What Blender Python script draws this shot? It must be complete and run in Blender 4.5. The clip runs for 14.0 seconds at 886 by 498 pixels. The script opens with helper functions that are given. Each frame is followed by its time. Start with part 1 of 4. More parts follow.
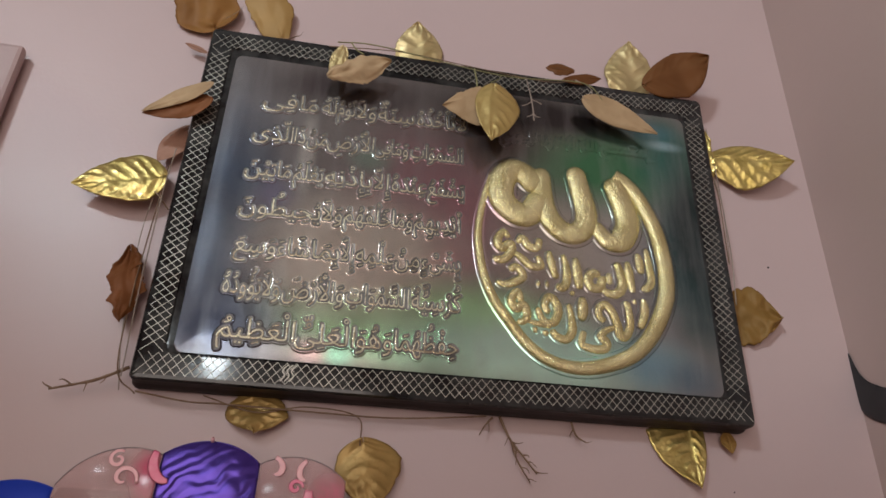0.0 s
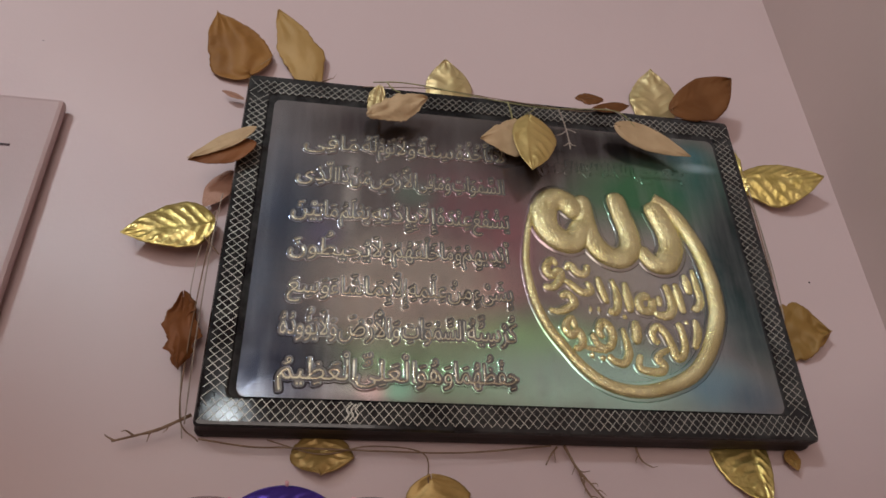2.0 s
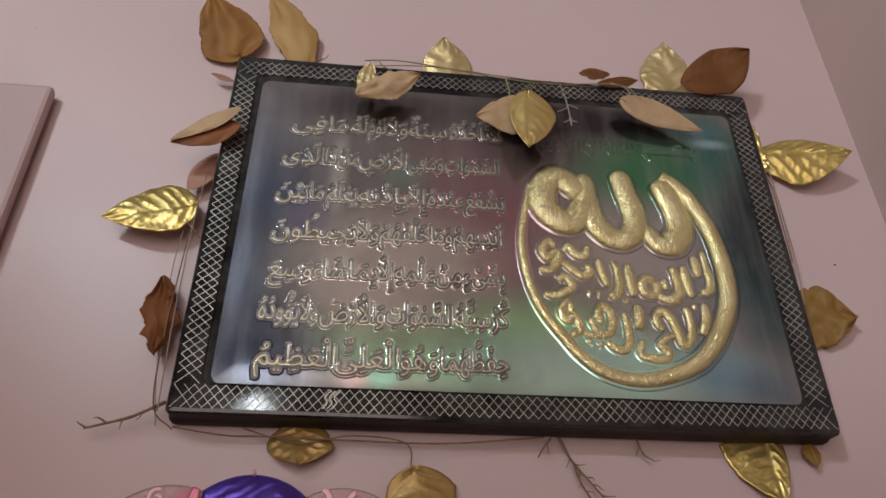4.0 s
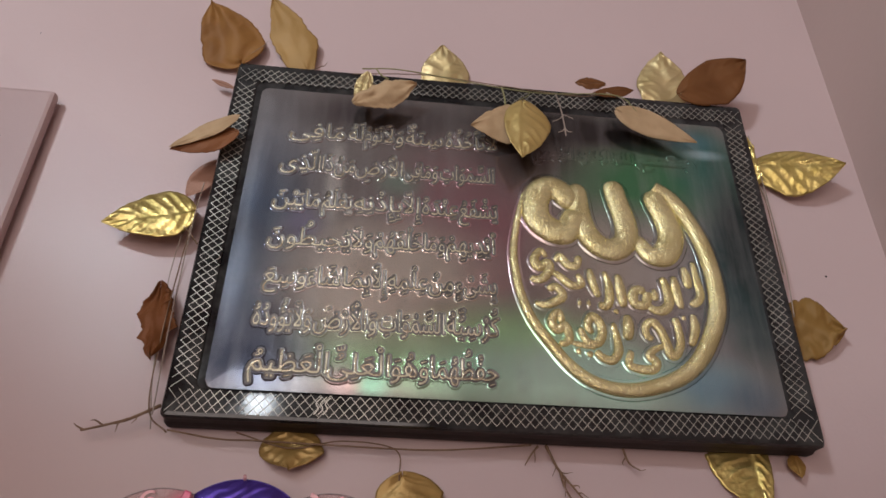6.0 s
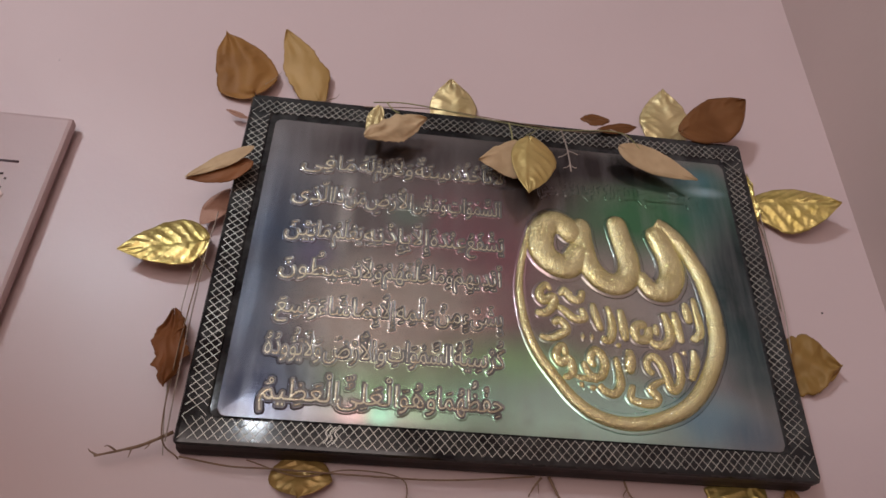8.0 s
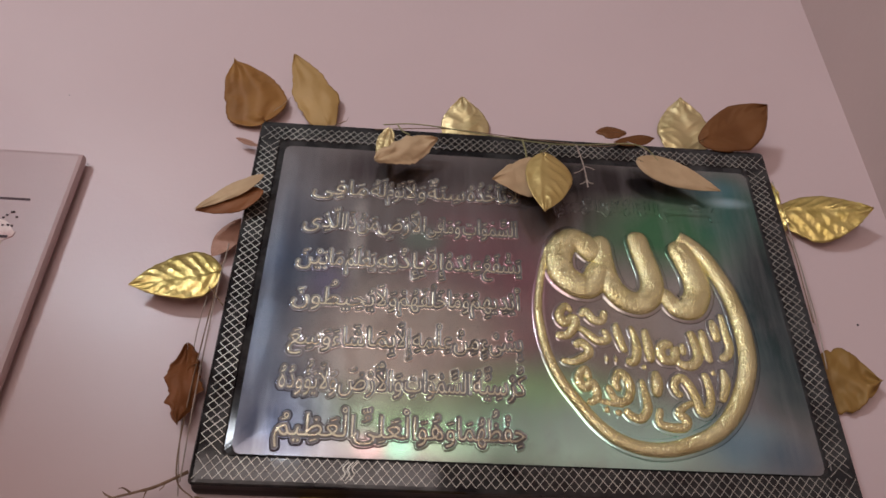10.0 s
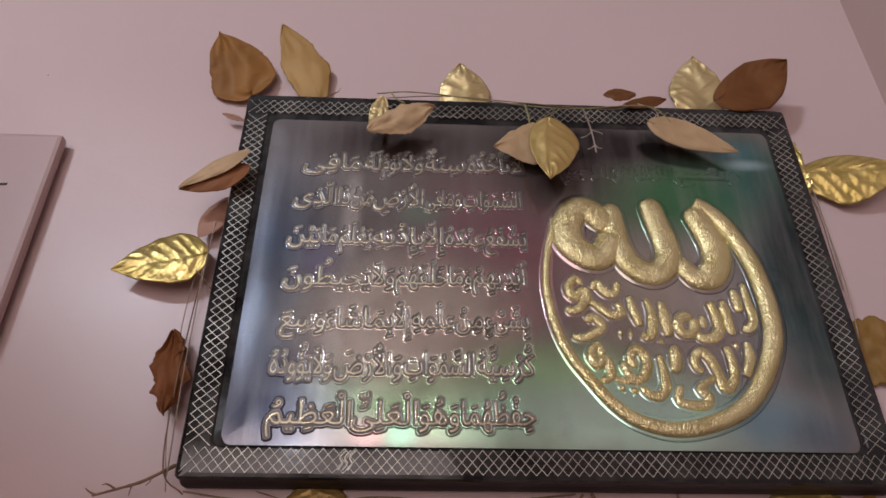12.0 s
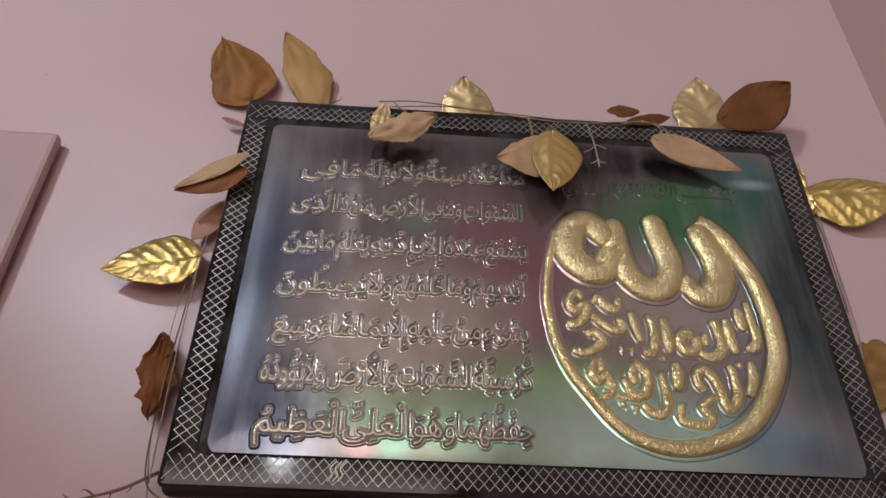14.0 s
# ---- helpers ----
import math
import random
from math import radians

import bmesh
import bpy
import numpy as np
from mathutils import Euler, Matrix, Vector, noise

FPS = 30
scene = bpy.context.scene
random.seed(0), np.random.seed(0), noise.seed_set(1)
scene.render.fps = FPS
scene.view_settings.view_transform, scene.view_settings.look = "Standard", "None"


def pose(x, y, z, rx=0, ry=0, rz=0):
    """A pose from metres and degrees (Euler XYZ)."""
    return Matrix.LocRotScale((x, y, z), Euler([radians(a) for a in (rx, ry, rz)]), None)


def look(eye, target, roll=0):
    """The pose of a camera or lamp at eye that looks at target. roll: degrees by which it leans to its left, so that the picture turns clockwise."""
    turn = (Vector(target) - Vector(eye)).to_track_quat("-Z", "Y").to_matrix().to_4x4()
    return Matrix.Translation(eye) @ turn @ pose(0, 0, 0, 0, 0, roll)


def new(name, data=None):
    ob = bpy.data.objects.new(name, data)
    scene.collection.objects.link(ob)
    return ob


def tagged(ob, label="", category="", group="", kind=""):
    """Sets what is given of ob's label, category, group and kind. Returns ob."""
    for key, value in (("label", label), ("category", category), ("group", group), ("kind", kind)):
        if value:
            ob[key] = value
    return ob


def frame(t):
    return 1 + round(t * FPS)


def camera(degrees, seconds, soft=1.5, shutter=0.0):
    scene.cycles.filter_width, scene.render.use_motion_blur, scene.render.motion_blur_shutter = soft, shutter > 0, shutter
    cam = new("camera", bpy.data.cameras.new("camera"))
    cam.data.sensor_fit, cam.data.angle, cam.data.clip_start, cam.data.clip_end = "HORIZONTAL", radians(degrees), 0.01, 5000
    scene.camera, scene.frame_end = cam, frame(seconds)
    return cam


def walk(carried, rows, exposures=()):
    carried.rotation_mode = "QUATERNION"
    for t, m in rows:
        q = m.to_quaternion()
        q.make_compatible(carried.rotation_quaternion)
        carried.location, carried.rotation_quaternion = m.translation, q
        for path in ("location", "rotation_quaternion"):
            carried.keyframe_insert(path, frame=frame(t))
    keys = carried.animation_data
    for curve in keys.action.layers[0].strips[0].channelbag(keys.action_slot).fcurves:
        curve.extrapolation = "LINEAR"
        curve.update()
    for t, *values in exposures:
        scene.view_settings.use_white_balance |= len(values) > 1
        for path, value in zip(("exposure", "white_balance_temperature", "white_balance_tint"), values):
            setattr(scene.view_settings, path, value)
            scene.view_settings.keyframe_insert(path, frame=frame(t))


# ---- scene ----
cam = camera(65.3, 14.0, 1.6)
PATH = [
    (0, (-0.105, -0.566, 1.517), (0.188, 1.19, 2.429), 2.0),
    (0.5, (-0.136, -0.559, 1.515), (0.159, 1.164, 2.486), 0.5),
    (1, (-0.161, -0.569, 1.511), (0.165, 1.126, 2.52), -1.5),
    (1.5, (-0.165, -0.571, 1.511), (0.161, 1.112, 2.54), -1.0),
    (2, (-0.156, -0.554, 1.51), (0.154, 1.142, 2.524), -1.4),
    (2.5, (-0.133, -0.534, 1.516), (0.164, 1.156, 2.543), -0.7),
    (3, (-0.119, -0.523, 1.511), (0.105, 1.177, 2.54), -1.2),
    (5.5, (-0.098, -0.541, 1.513), (0.072, 1.19, 2.5), 1.0),
    (6, (-0.095, -0.543, 1.517), (0.071, 1.181, 2.518), 1.2),
    (6.5, (-0.094, -0.547, 1.516), (0.083, 1.164, 2.537), 0.7),
    (7, (-0.104, -0.553, 1.518), (0.061, 1.15, 2.553), 1.9),
    (7.5, (-0.107, -0.558, 1.519), (0.064, 1.143, 2.558), 1.8),
    (8, (-0.109, -0.562, 1.522), (0.069, 1.137, 2.561), 2.0),
    (8.5, (-0.107, -0.563, 1.525), (0.075, 1.123, 2.586), 0.8),
    (11, (-0.097, -0.539, 1.547), (-0.037, 1.156, 2.606), 1.1),
    (11.5, (-0.093, -0.527, 1.547), (-0.046, 1.181, 2.587), 0.5),
    (12, (-0.088, -0.518, 1.551), (-0.015, 1.194, 2.582), 0.1),
    (12.5, (-0.088, -0.511, 1.544), (-0.051, 1.172, 2.625), 0.7),
    (13, (-0.09, -0.503, 1.544), (-0.027, 1.184, 2.616), 1.3),
    (13.5, (-0.095, -0.496, 1.545), (0.004, 1.191, 2.614), 1.0),
    (14, (-0.092, -0.5, 1.544), (-0.002, 1.168, 2.645), 1.4),
]
walk(cam, [(t, look(eye, target, roll)) for t, eye, target, roll in PATH], [(0, -0.11, 6500, 5), (3, -0.12, 6500, 7), (6.5, -0.06, 6500, 10), (8.5, -0.09, 6500, 12), (11, -0.13, 6500, 14), (12.5, -0.18, 6500, 16), (14, -0.17, 6500, 16)])

# ---- light ----
world = bpy.data.worlds.new("world")
scene.world = world
world.use_nodes = True
world.node_tree.nodes["Background"].inputs[0].default_value = (0.9, 0.85, 0.85, 1)
world.node_tree.nodes["Background"].inputs[1].default_value = 0.02


def lamp(name, place, watts, radius, colour):
    data = bpy.data.lights.new(name, "POINT")
    data.energy, data.shadow_soft_size, data.color = watts, radius, colour
    ob = new(name, data)
    ob.location = place
    return ob


lamp("room_bulb", (-0.43, -1.54, 2.12), 2.3, 0.036, (0.85, 0.93, 1.0))
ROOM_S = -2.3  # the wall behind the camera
# added unseen spot; its cone edge stands in for a shadow edge on the wall
beam = bpy.data.lights.new("added_spot", "SPOT")
beam.energy, beam.shadow_soft_size, beam.color, beam.spot_size, beam.spot_blend = 109, 0.16, (0.82, 0.91, 1.0), radians(49), 0.12
new("added_spot", beam).matrix_world = look((-1.3, -2.1, 2.75), (0.05, 0, 2.72))
# soft fill added behind the camera; the window round it is invented
glow = bpy.data.lights.new("added_fill_light", "AREA")
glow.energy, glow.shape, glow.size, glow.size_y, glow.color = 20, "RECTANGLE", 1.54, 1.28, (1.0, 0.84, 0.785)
new("added_fill_light", glow).matrix_world = look((-0.65, ROOM_S - 0.06, 1.69), (-0.65, 0, 1.69))


# ---- materials ----
class Mat:
    """A node material with short calls."""

    def __init__(self, name, rough=0.5, metal=0.0, colour=(0.5, 0.5, 0.5), spec=0.5):
        self.mat = bpy.data.materials.new(name)
        self.mat.use_nodes = True
        self.nt = self.mat.node_tree
        self.p = self.nt.nodes["Principled BSDF"]
        self.p.inputs["Roughness"].default_value = rough
        self.p.inputs["Metallic"].default_value = metal
        self.p.inputs["Base Color"].default_value = (*colour, 1)
        self.p.inputs["Specular IOR Level"].default_value = spec
        self.co = self.nt.nodes.new("ShaderNodeTexCoord").outputs["Object"]

    def node(self, kind, **inputs):
        n = self.nt.nodes.new(kind)
        for k, v in inputs.items():
            k = k.replace("_", " ")
            if isinstance(v, bpy.types.NodeSocket):
                self.nt.links.new(v, n.inputs[k])
            else:
                n.inputs[k].default_value = v
        return n

    def noise(self, scale, detail=3, rough=0.5, vector=None):
        return self.node("ShaderNodeTexNoise", Vector=vector or self.co, Scale=scale, Detail=detail, Roughness=rough).outputs["Fac"]

    def ramp(self, fac, *stops):
        n = self.node("ShaderNodeValToRGB", Fac=fac)
        e = n.color_ramp.elements
        while len(e) < len(stops):
            e.new(0.5)
        for el, (pos, col) in zip(e, stops):
            el.position, el.color = pos, (*col, 1)
        return n.outputs["Color"]

    def mix(self, fac, a, b):
        n = self.nt.nodes.new("ShaderNodeMix")
        n.data_type = "RGBA"
        for k, v in ((0, fac), (6, a), (7, b)):
            if isinstance(v, bpy.types.NodeSocket):
                self.nt.links.new(v, n.inputs[k])
            else:
                n.inputs[k].default_value = v if k == 0 else (*v, 1)
        return n.outputs[2]

    def math(self, op, a, b=0.0, c=0.0):
        n = self.nt.nodes.new("ShaderNodeMath")
        n.operation = op
        for k, v in enumerate((a, b, c)):
            if isinstance(v, bpy.types.NodeSocket):
                self.nt.links.new(v, n.inputs[k])
            else:
                n.inputs[k].default_value = v
        return n.outputs[0]

    def blob(self, x, z, rx, rz, power=1.0):
        """1 at a place of the object's own x-z plane, falling to 0 at the radii."""
        m = self.node("ShaderNodeMapping", Vector=self.co, Location=(-x / rx, 0, -z / rz), Scale=(1 / rx, 0, 1 / rz))
        d = self.node("ShaderNodeVectorMath", Vector=m.outputs[0])
        d.operation = "LENGTH"
        n = self.nt.nodes.new("ShaderNodeMapRange")
        n.interpolation_type = "SMOOTHERSTEP"
        self.nt.links.new(d.outputs["Value"], n.inputs[0])
        n.inputs[3].default_value, n.inputs[4].default_value = power, 0.0
        return n.outputs[0]

    def set(self, key, socket):
        self.nt.links.new(socket, self.p.inputs[key])
        return self

    def bump(self, height, strength, distance):
        b = self.node("ShaderNodeBump", Height=height, Strength=strength, Distance=distance)
        self.nt.links.new(b.outputs[0], self.p.inputs["Normal"])
        return self


def paint(name, a, b, rough, bump=0.25):
    m = Mat(name, rough)
    m.set("Base Color", m.mix(m.ramp(m.noise(3.5, 5), (0.35, (0, 0, 0)), (0.7, (1, 1, 1))), a, b))
    m.set("Roughness", m.math("MULTIPLY_ADD", m.noise(9, 4), 0.2, rough - 0.1))
    fine = m.math("ADD", m.math("MULTIPLY", m.noise(260, 3), 0.4), m.noise(38, 3))
    return m.bump(fine, bump, 0.0012).mat


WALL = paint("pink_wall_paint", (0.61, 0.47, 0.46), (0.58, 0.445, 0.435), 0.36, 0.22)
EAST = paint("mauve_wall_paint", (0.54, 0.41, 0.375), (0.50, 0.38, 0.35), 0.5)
CEIL = paint("ceiling_paint", (0.34, 0.31, 0.30), (0.30, 0.28, 0.27), 0.6)
FLOOR = paint("floor_tile_paint", (0.35, 0.28, 0.24), (0.3, 0.24, 0.2), 0.4)
BOARD = paint("pink_board_paint", (0.50, 0.36, 0.345), (0.46, 0.33, 0.315), 0.35)


def black_plastic():
    m = Mat("black_frame_plastic", 0.18, 0.0, (0.012, 0.012, 0.014))
    m.set("Base Color", m.ramp(m.noise(60, 5), (0.4, (0.010, 0.010, 0.011)), (0.75, (0.050, 0.050, 0.048))))
    m.set("Roughness", m.math("MULTIPLY_ADD", m.noise(30, 4), 0.15, 0.015))
    return m.bump(m.noise(45, 2), 0.12, 0.001).mat


def lattice_print():
    m = Mat("faded_gold_lattice", 0.42, 0.55)
    m.set("Base Color", m.ramp(m.noise(22, 4), (0.3, (0.28, 0.265, 0.23)), (0.65, (0.60, 0.575, 0.50))))
    return m.mat


def foil():
    """Iridescent silver foil: blue-grey, mauve and green clouds, with reflections and shade painted in."""
    m = Mat("iridescent_foil", 0.15, 0.85)
    c = m.mix(m.ramp(m.noise(9, 4), (0.35, (0, 0, 0)), (0.7, (1, 1, 1))), (0.33, 0.31, 0.305), (0.46, 0.43, 0.415))
    wob = m.noise(14, 4)
    for x, z, rx, rz, col, power in (
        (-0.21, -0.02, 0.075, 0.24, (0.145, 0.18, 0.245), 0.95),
        (-0.03, 0.015, 0.12, 0.13, (0.56, 0.32, 0.36), 1.0),
        (-0.02, -0.045, 0.05, 0.03, (0.70, 0.36, 0.40), 0.8),
        (0.14, 0.08, 0.16, 0.09, (0.09, 0.26, 0.13), 1.1),
        (0.09, -0.03, 0.10, 0.09, (0.52, 0.49, 0.43), 0.9),
        (0.205, 0.10, 0.06, 0.09, (0.06, 0.22, 0.18), 1.0),
        (0.19, 0.128, 0.05, 0.022, (0.16, 0.36, 0.42), 0.8),
        # green is the foil's own; its low bands are brightened for missing reflections
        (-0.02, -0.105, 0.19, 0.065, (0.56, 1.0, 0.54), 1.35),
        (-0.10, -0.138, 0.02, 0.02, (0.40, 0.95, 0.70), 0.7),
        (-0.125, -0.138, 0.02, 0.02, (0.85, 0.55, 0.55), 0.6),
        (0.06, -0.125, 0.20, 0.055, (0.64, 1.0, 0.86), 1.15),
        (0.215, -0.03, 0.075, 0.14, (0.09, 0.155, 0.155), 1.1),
        (0.17, -0.125, 0.06, 0.04, (0.24, 0.42, 0.52), 0.9),
        (-0.09, 0.05, 0.035, 0.03, (0.38, 0.52, 0.44), 0.8),
        # warm patch and pale bar: the room's reflection painted as colour
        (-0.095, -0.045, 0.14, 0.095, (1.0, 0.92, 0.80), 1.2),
        (-0.148, 0.045, 0.013, 0.085, (0.74, 0.72, 0.68), 1.0),
        (-0.17, 0.00, 0.03, 0.03, (0.34, 0.32, 0.46), 0.7),
        # dark along the top: shade and dark reflections below the leaves, painted in
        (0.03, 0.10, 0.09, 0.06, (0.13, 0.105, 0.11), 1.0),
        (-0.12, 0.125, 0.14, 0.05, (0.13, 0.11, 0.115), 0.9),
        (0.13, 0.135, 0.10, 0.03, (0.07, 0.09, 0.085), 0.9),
        # darker up the right edge, next to the frame
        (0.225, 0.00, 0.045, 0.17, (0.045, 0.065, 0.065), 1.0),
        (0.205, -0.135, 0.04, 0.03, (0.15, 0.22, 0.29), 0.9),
        # more painted shade under the top edge
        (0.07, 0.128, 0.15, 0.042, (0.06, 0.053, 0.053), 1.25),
        # painted cyan reflection streak near the corner
        (0.205, 0.112, 0.032, 0.010, (0.45, 0.72, 0.78), 0.9),
        # dark blue corner, deepened in colour to offset the fill light's reflection
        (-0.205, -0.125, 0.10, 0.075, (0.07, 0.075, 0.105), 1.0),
    ):
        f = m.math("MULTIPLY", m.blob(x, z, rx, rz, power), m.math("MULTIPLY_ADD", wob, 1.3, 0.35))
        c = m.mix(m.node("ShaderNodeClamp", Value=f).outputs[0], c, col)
    # pale upright streaks imitate blurred reflections in the colour
    upright_co = m.node("ShaderNodeMapping", Vector=m.co, Scale=(60, 1, 7)).outputs[0]
    streak = m.noise(1.0, 4, 0.6, upright_co)
    c = m.mix(m.math("MULTIPLY", m.ramp(streak, (0.45, (0, 0, 0)), (0.75, (1, 1, 1))), 0.20), c, (0.62, 0.64, 0.64))
    c = m.mix(m.math("MULTIPLY", m.ramp(m.noise(32, 6, 0.65), (0.52, (0, 0, 0)), (0.72, (1, 1, 1))), 0.24), c, (0.22, 0.22, 0.22))
    m.set("Base Color", c)
    m.set("Roughness", m.math("MULTIPLY_ADD", m.math("ADD", streak, m.noise(25, 5)), 0.10, 0.095))
    return m.bump(m.math("ADD", m.noise(35, 3), m.math("MULTIPLY", m.noise(220, 2), 0.12)), 0.14, 0.0016).mat


def metal_leaf(name, dark, light, rough, scale, strength, metal=1.0, distance=0.0012):
    m = Mat(name, rough, metal, spec=0.5 if metal > 0.3 else 0.25)
    m.set("Base Color", m.ramp(m.noise(scale * 0.3, 4), (0.3, dark), (0.7, light)))
    m.set("Roughness", m.math("MULTIPLY_ADD", m.noise(scale * 0.5, 3), 0.25, rough - 0.12))
    v = m.node("ShaderNodeTexVoronoi", Vector=m.co, Scale=scale).outputs["Distance"]
    return m.bump(m.math("ADD", v, m.math("MULTIPLY", m.noise(scale * 1.7, 3), 0.6)), strength, distance).mat


BLACK = black_plastic()
BLACK_SIDE = metal_leaf("black_frame_side", (0.022, 0.016, 0.015), (0.045, 0.033, 0.030), 0.6, 60, 0.1, 0.0)
LATTICE = lattice_print()
FOIL = foil()
LETTER = metal_leaf("embossed_letter_foil", (0.50, 0.45, 0.32), (0.68, 0.61, 0.44), 0.28, 260, 0.06, 0.8)
OUTLINE = metal_leaf("dark_letter_outline", (0.10, 0.092, 0.085), (0.19, 0.175, 0.16), 0.34, 120, 0.1, 0.5)


def gilt():
    """Gold lacquer with fine pressed dimples."""
    m = Mat("gilt_relief", 0.3, 0.8)
    m.set("Base Color", m.ramp(m.noise(40, 3), (0.3, (0.67, 0.585, 0.28)), (0.7, (0.84, 0.755, 0.42))))
    m.set("Roughness", m.math("MULTIPLY_ADD", m.noise(90, 3), 0.14, 0.16))
    v = m.node("ShaderNodeTexVoronoi", Vector=m.co, Scale=820.0, Randomness=1.0)
    v.feature = "SMOOTH_F1"
    return m.bump(m.math("SMOOTH_MIN", v.outputs["Distance"], 0.62, 0.2), 1.0, 0.0009).mat


GILT = gilt()
LEAF_GOLD = metal_leaf("bright_gold_foil_leaf", (0.46, 0.35, 0.10), (0.68, 0.53, 0.20), 0.34, 240, 0.25, 0.75)
LEAF_DULL = metal_leaf("dull_gold_leaf", (0.23, 0.125, 0.032), (0.32, 0.18, 0.05), 0.55, 45, 0.2, 0.1)
LEAF_RUST = metal_leaf("rust_gold_leaf", (0.225, 0.100, 0.027), (0.33, 0.160, 0.044), 0.6, 80, 0.25, 0.05)
LEAF_DARK = metal_leaf("dark_rust_leaf", (0.16, 0.055, 0.016), (0.24, 0.09, 0.03), 0.55, 80, 0.25, 0.1)
LEAF_WARM = metal_leaf("warm_gold_leaf", (0.45, 0.31, 0.10), (0.60, 0.44, 0.17), 0.4, 110, 0.2, 0.55)
LEAF_BROWN = metal_leaf("brown_leaf_cloth", (0.13, 0.050, 0.016), (0.20, 0.082, 0.026), 0.5, 60, 0.15, 0.2)
LEAF_BEIGE = metal_leaf("beige_leaf_back", (0.43, 0.29, 0.16), (0.54, 0.38, 0.22), 0.6, 160, 0.25, 0.1)
LEAF_PINK = metal_leaf("pink_brown_leaf_back", (0.36, 0.19, 0.13), (0.44, 0.25, 0.18), 0.55, 160, 0.25, 0.05)
LEAF_OLD = metal_leaf("old_gold_leaf", (0.30, 0.19, 0.055), (0.46, 0.30, 0.10), 0.42, 170, 0.32, 0.4)
LEAF_TAN = metal_leaf("tan_gold_leaf", (0.34, 0.20, 0.065), (0.44, 0.27, 0.095), 0.55, 70, 0.2, 0.08)
LEAF_PALEGOLD = metal_leaf("pale_gold_foil_leaf", (0.52, 0.40, 0.18), (0.68, 0.54, 0.29), 0.44, 90, 0.16, 0.65)
STEM = metal_leaf("wire_stem_brown", (0.17, 0.10, 0.06), (0.29, 0.19, 0.12), 0.5, 300, 0.3, 0.1)
STEM_GREEN = metal_leaf("wire_stem_olive", (0.20, 0.19, 0.08), (0.36, 0.33, 0.16), 0.5, 300, 0.3, 0.1)
STEM_PALE = metal_leaf("wire_stem_pale", (0.30, 0.24, 0.2), (0.42, 0.34, 0.28), 0.5, 300, 0.3, 0.1)


# ---- mesh helpers ----
def part(name, bm, material, parent=None, label="", smooth=False):
    me = bpy.data.meshes.new(name)
    bm.to_mesh(me)
    bm.free()
    for m in material if isinstance(material, (list, tuple)) else [material]:
        me.materials.append(m)
    if smooth:
        me.shade_smooth()
    ob = new(name, me)
    if parent:
        ob.parent = parent
    return tagged(ob, label) if label else ob


def thing(name, place, label, category, group="", kind=""):
    ob = new(name)
    ob.empty_display_size = 0.05
    ob.location = place
    return tagged(ob, label, category, group, kind)


def box(bm, x0, x1, y0, y1, z0, z1, bevel=0.0):
    made = bmesh.ops.create_cube(bm, size=1)["verts"]
    for v in made:
        v.co = Vector(((x0 + x1) / 2 + v.co.x * (x1 - x0), (y0 + y1) / 2 + v.co.y * (y1 - y0), (z0 + z1) / 2 + v.co.z * (z1 - z0)))
    if bevel:
        edges = {e for v in made for e in v.link_edges}
        bmesh.ops.bevel(bm, geom=list(edges), offset=bevel, segments=2, affect="EDGES", profile=0.6)
    return bm


def spline(points, per=8):
    """A smooth line through the points (Catmull-Rom)."""
    p = [Vector(q) for q in points]
    p = [2 * p[0] - p[1], *p, 2 * p[-1] - p[-2]]
    out = []
    for i in range(1, len(p) - 2):
        for k in range(per):
            t = k / per
            a, b, c, d = p[i - 1 : i + 3]
            out.append(0.5 * (2 * b + (c - a) * t + (2 * a - 5 * b + 4 * c - d) * t * t + (3 * b - a - 3 * c + d) * t**3))
    return [*out, p[-2]]


def sweep(bm, line, radius, sides=8, flat=1.0, normal=Vector((0, -1, 0))):
    """A tube along a line. radius: a number, or a function of 0..1. flat squashes it along the normal."""
    rings, n = [], len(line)
    for i, p in enumerate(line):
        d = (line[min(i + 1, n - 1)] - line[max(i - 1, 0)]).normalized()
        side = d.cross(normal)
        side = side.normalized() if side.length > 1e-4 else Vector((1, 0, 0))
        up = side.cross(d).normalized()
        r = radius(i / (n - 1)) if callable(radius) else radius
        rings.append([bm.verts.new(p + r * (math.cos(a) * side + flat * math.sin(a) * up)) for a in (math.tau * k / sides for k in range(sides))])
    for a, b in zip(rings, rings[1:]):
        for k in range(sides):
            bm.faces.new((a[k], a[(k + 1) % sides], b[(k + 1) % sides], b[k]))
    bm.faces.new(rings[0][::-1])
    bm.faces.new(rings[-1])
    return bm


# ---- the room ----
EAST_X, ROOM_W, TOP = 0.394, -2.3, 2.95


def wall(name, x0, x1, y0, y1, material, label):
    return tagged(part(name, box(bmesh.new(), x0, x1, y0, y1, 0, TOP), material), label, "wall", kind="structure")


wall("wall_north", ROOM_W, EAST_X + 0.15, 0, 0.15, WALL, "glossy pink painted plaster wall behind the plaque")
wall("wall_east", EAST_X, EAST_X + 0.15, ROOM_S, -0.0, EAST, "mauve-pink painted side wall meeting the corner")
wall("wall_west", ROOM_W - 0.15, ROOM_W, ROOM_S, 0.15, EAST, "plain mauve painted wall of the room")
# the opening is added, out of view, to let the fill light in
south = bmesh.new()
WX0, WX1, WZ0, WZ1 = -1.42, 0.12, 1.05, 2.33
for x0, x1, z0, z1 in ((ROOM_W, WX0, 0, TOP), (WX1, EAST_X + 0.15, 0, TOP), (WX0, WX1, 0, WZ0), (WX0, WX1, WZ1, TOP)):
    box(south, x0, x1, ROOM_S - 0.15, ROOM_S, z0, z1)
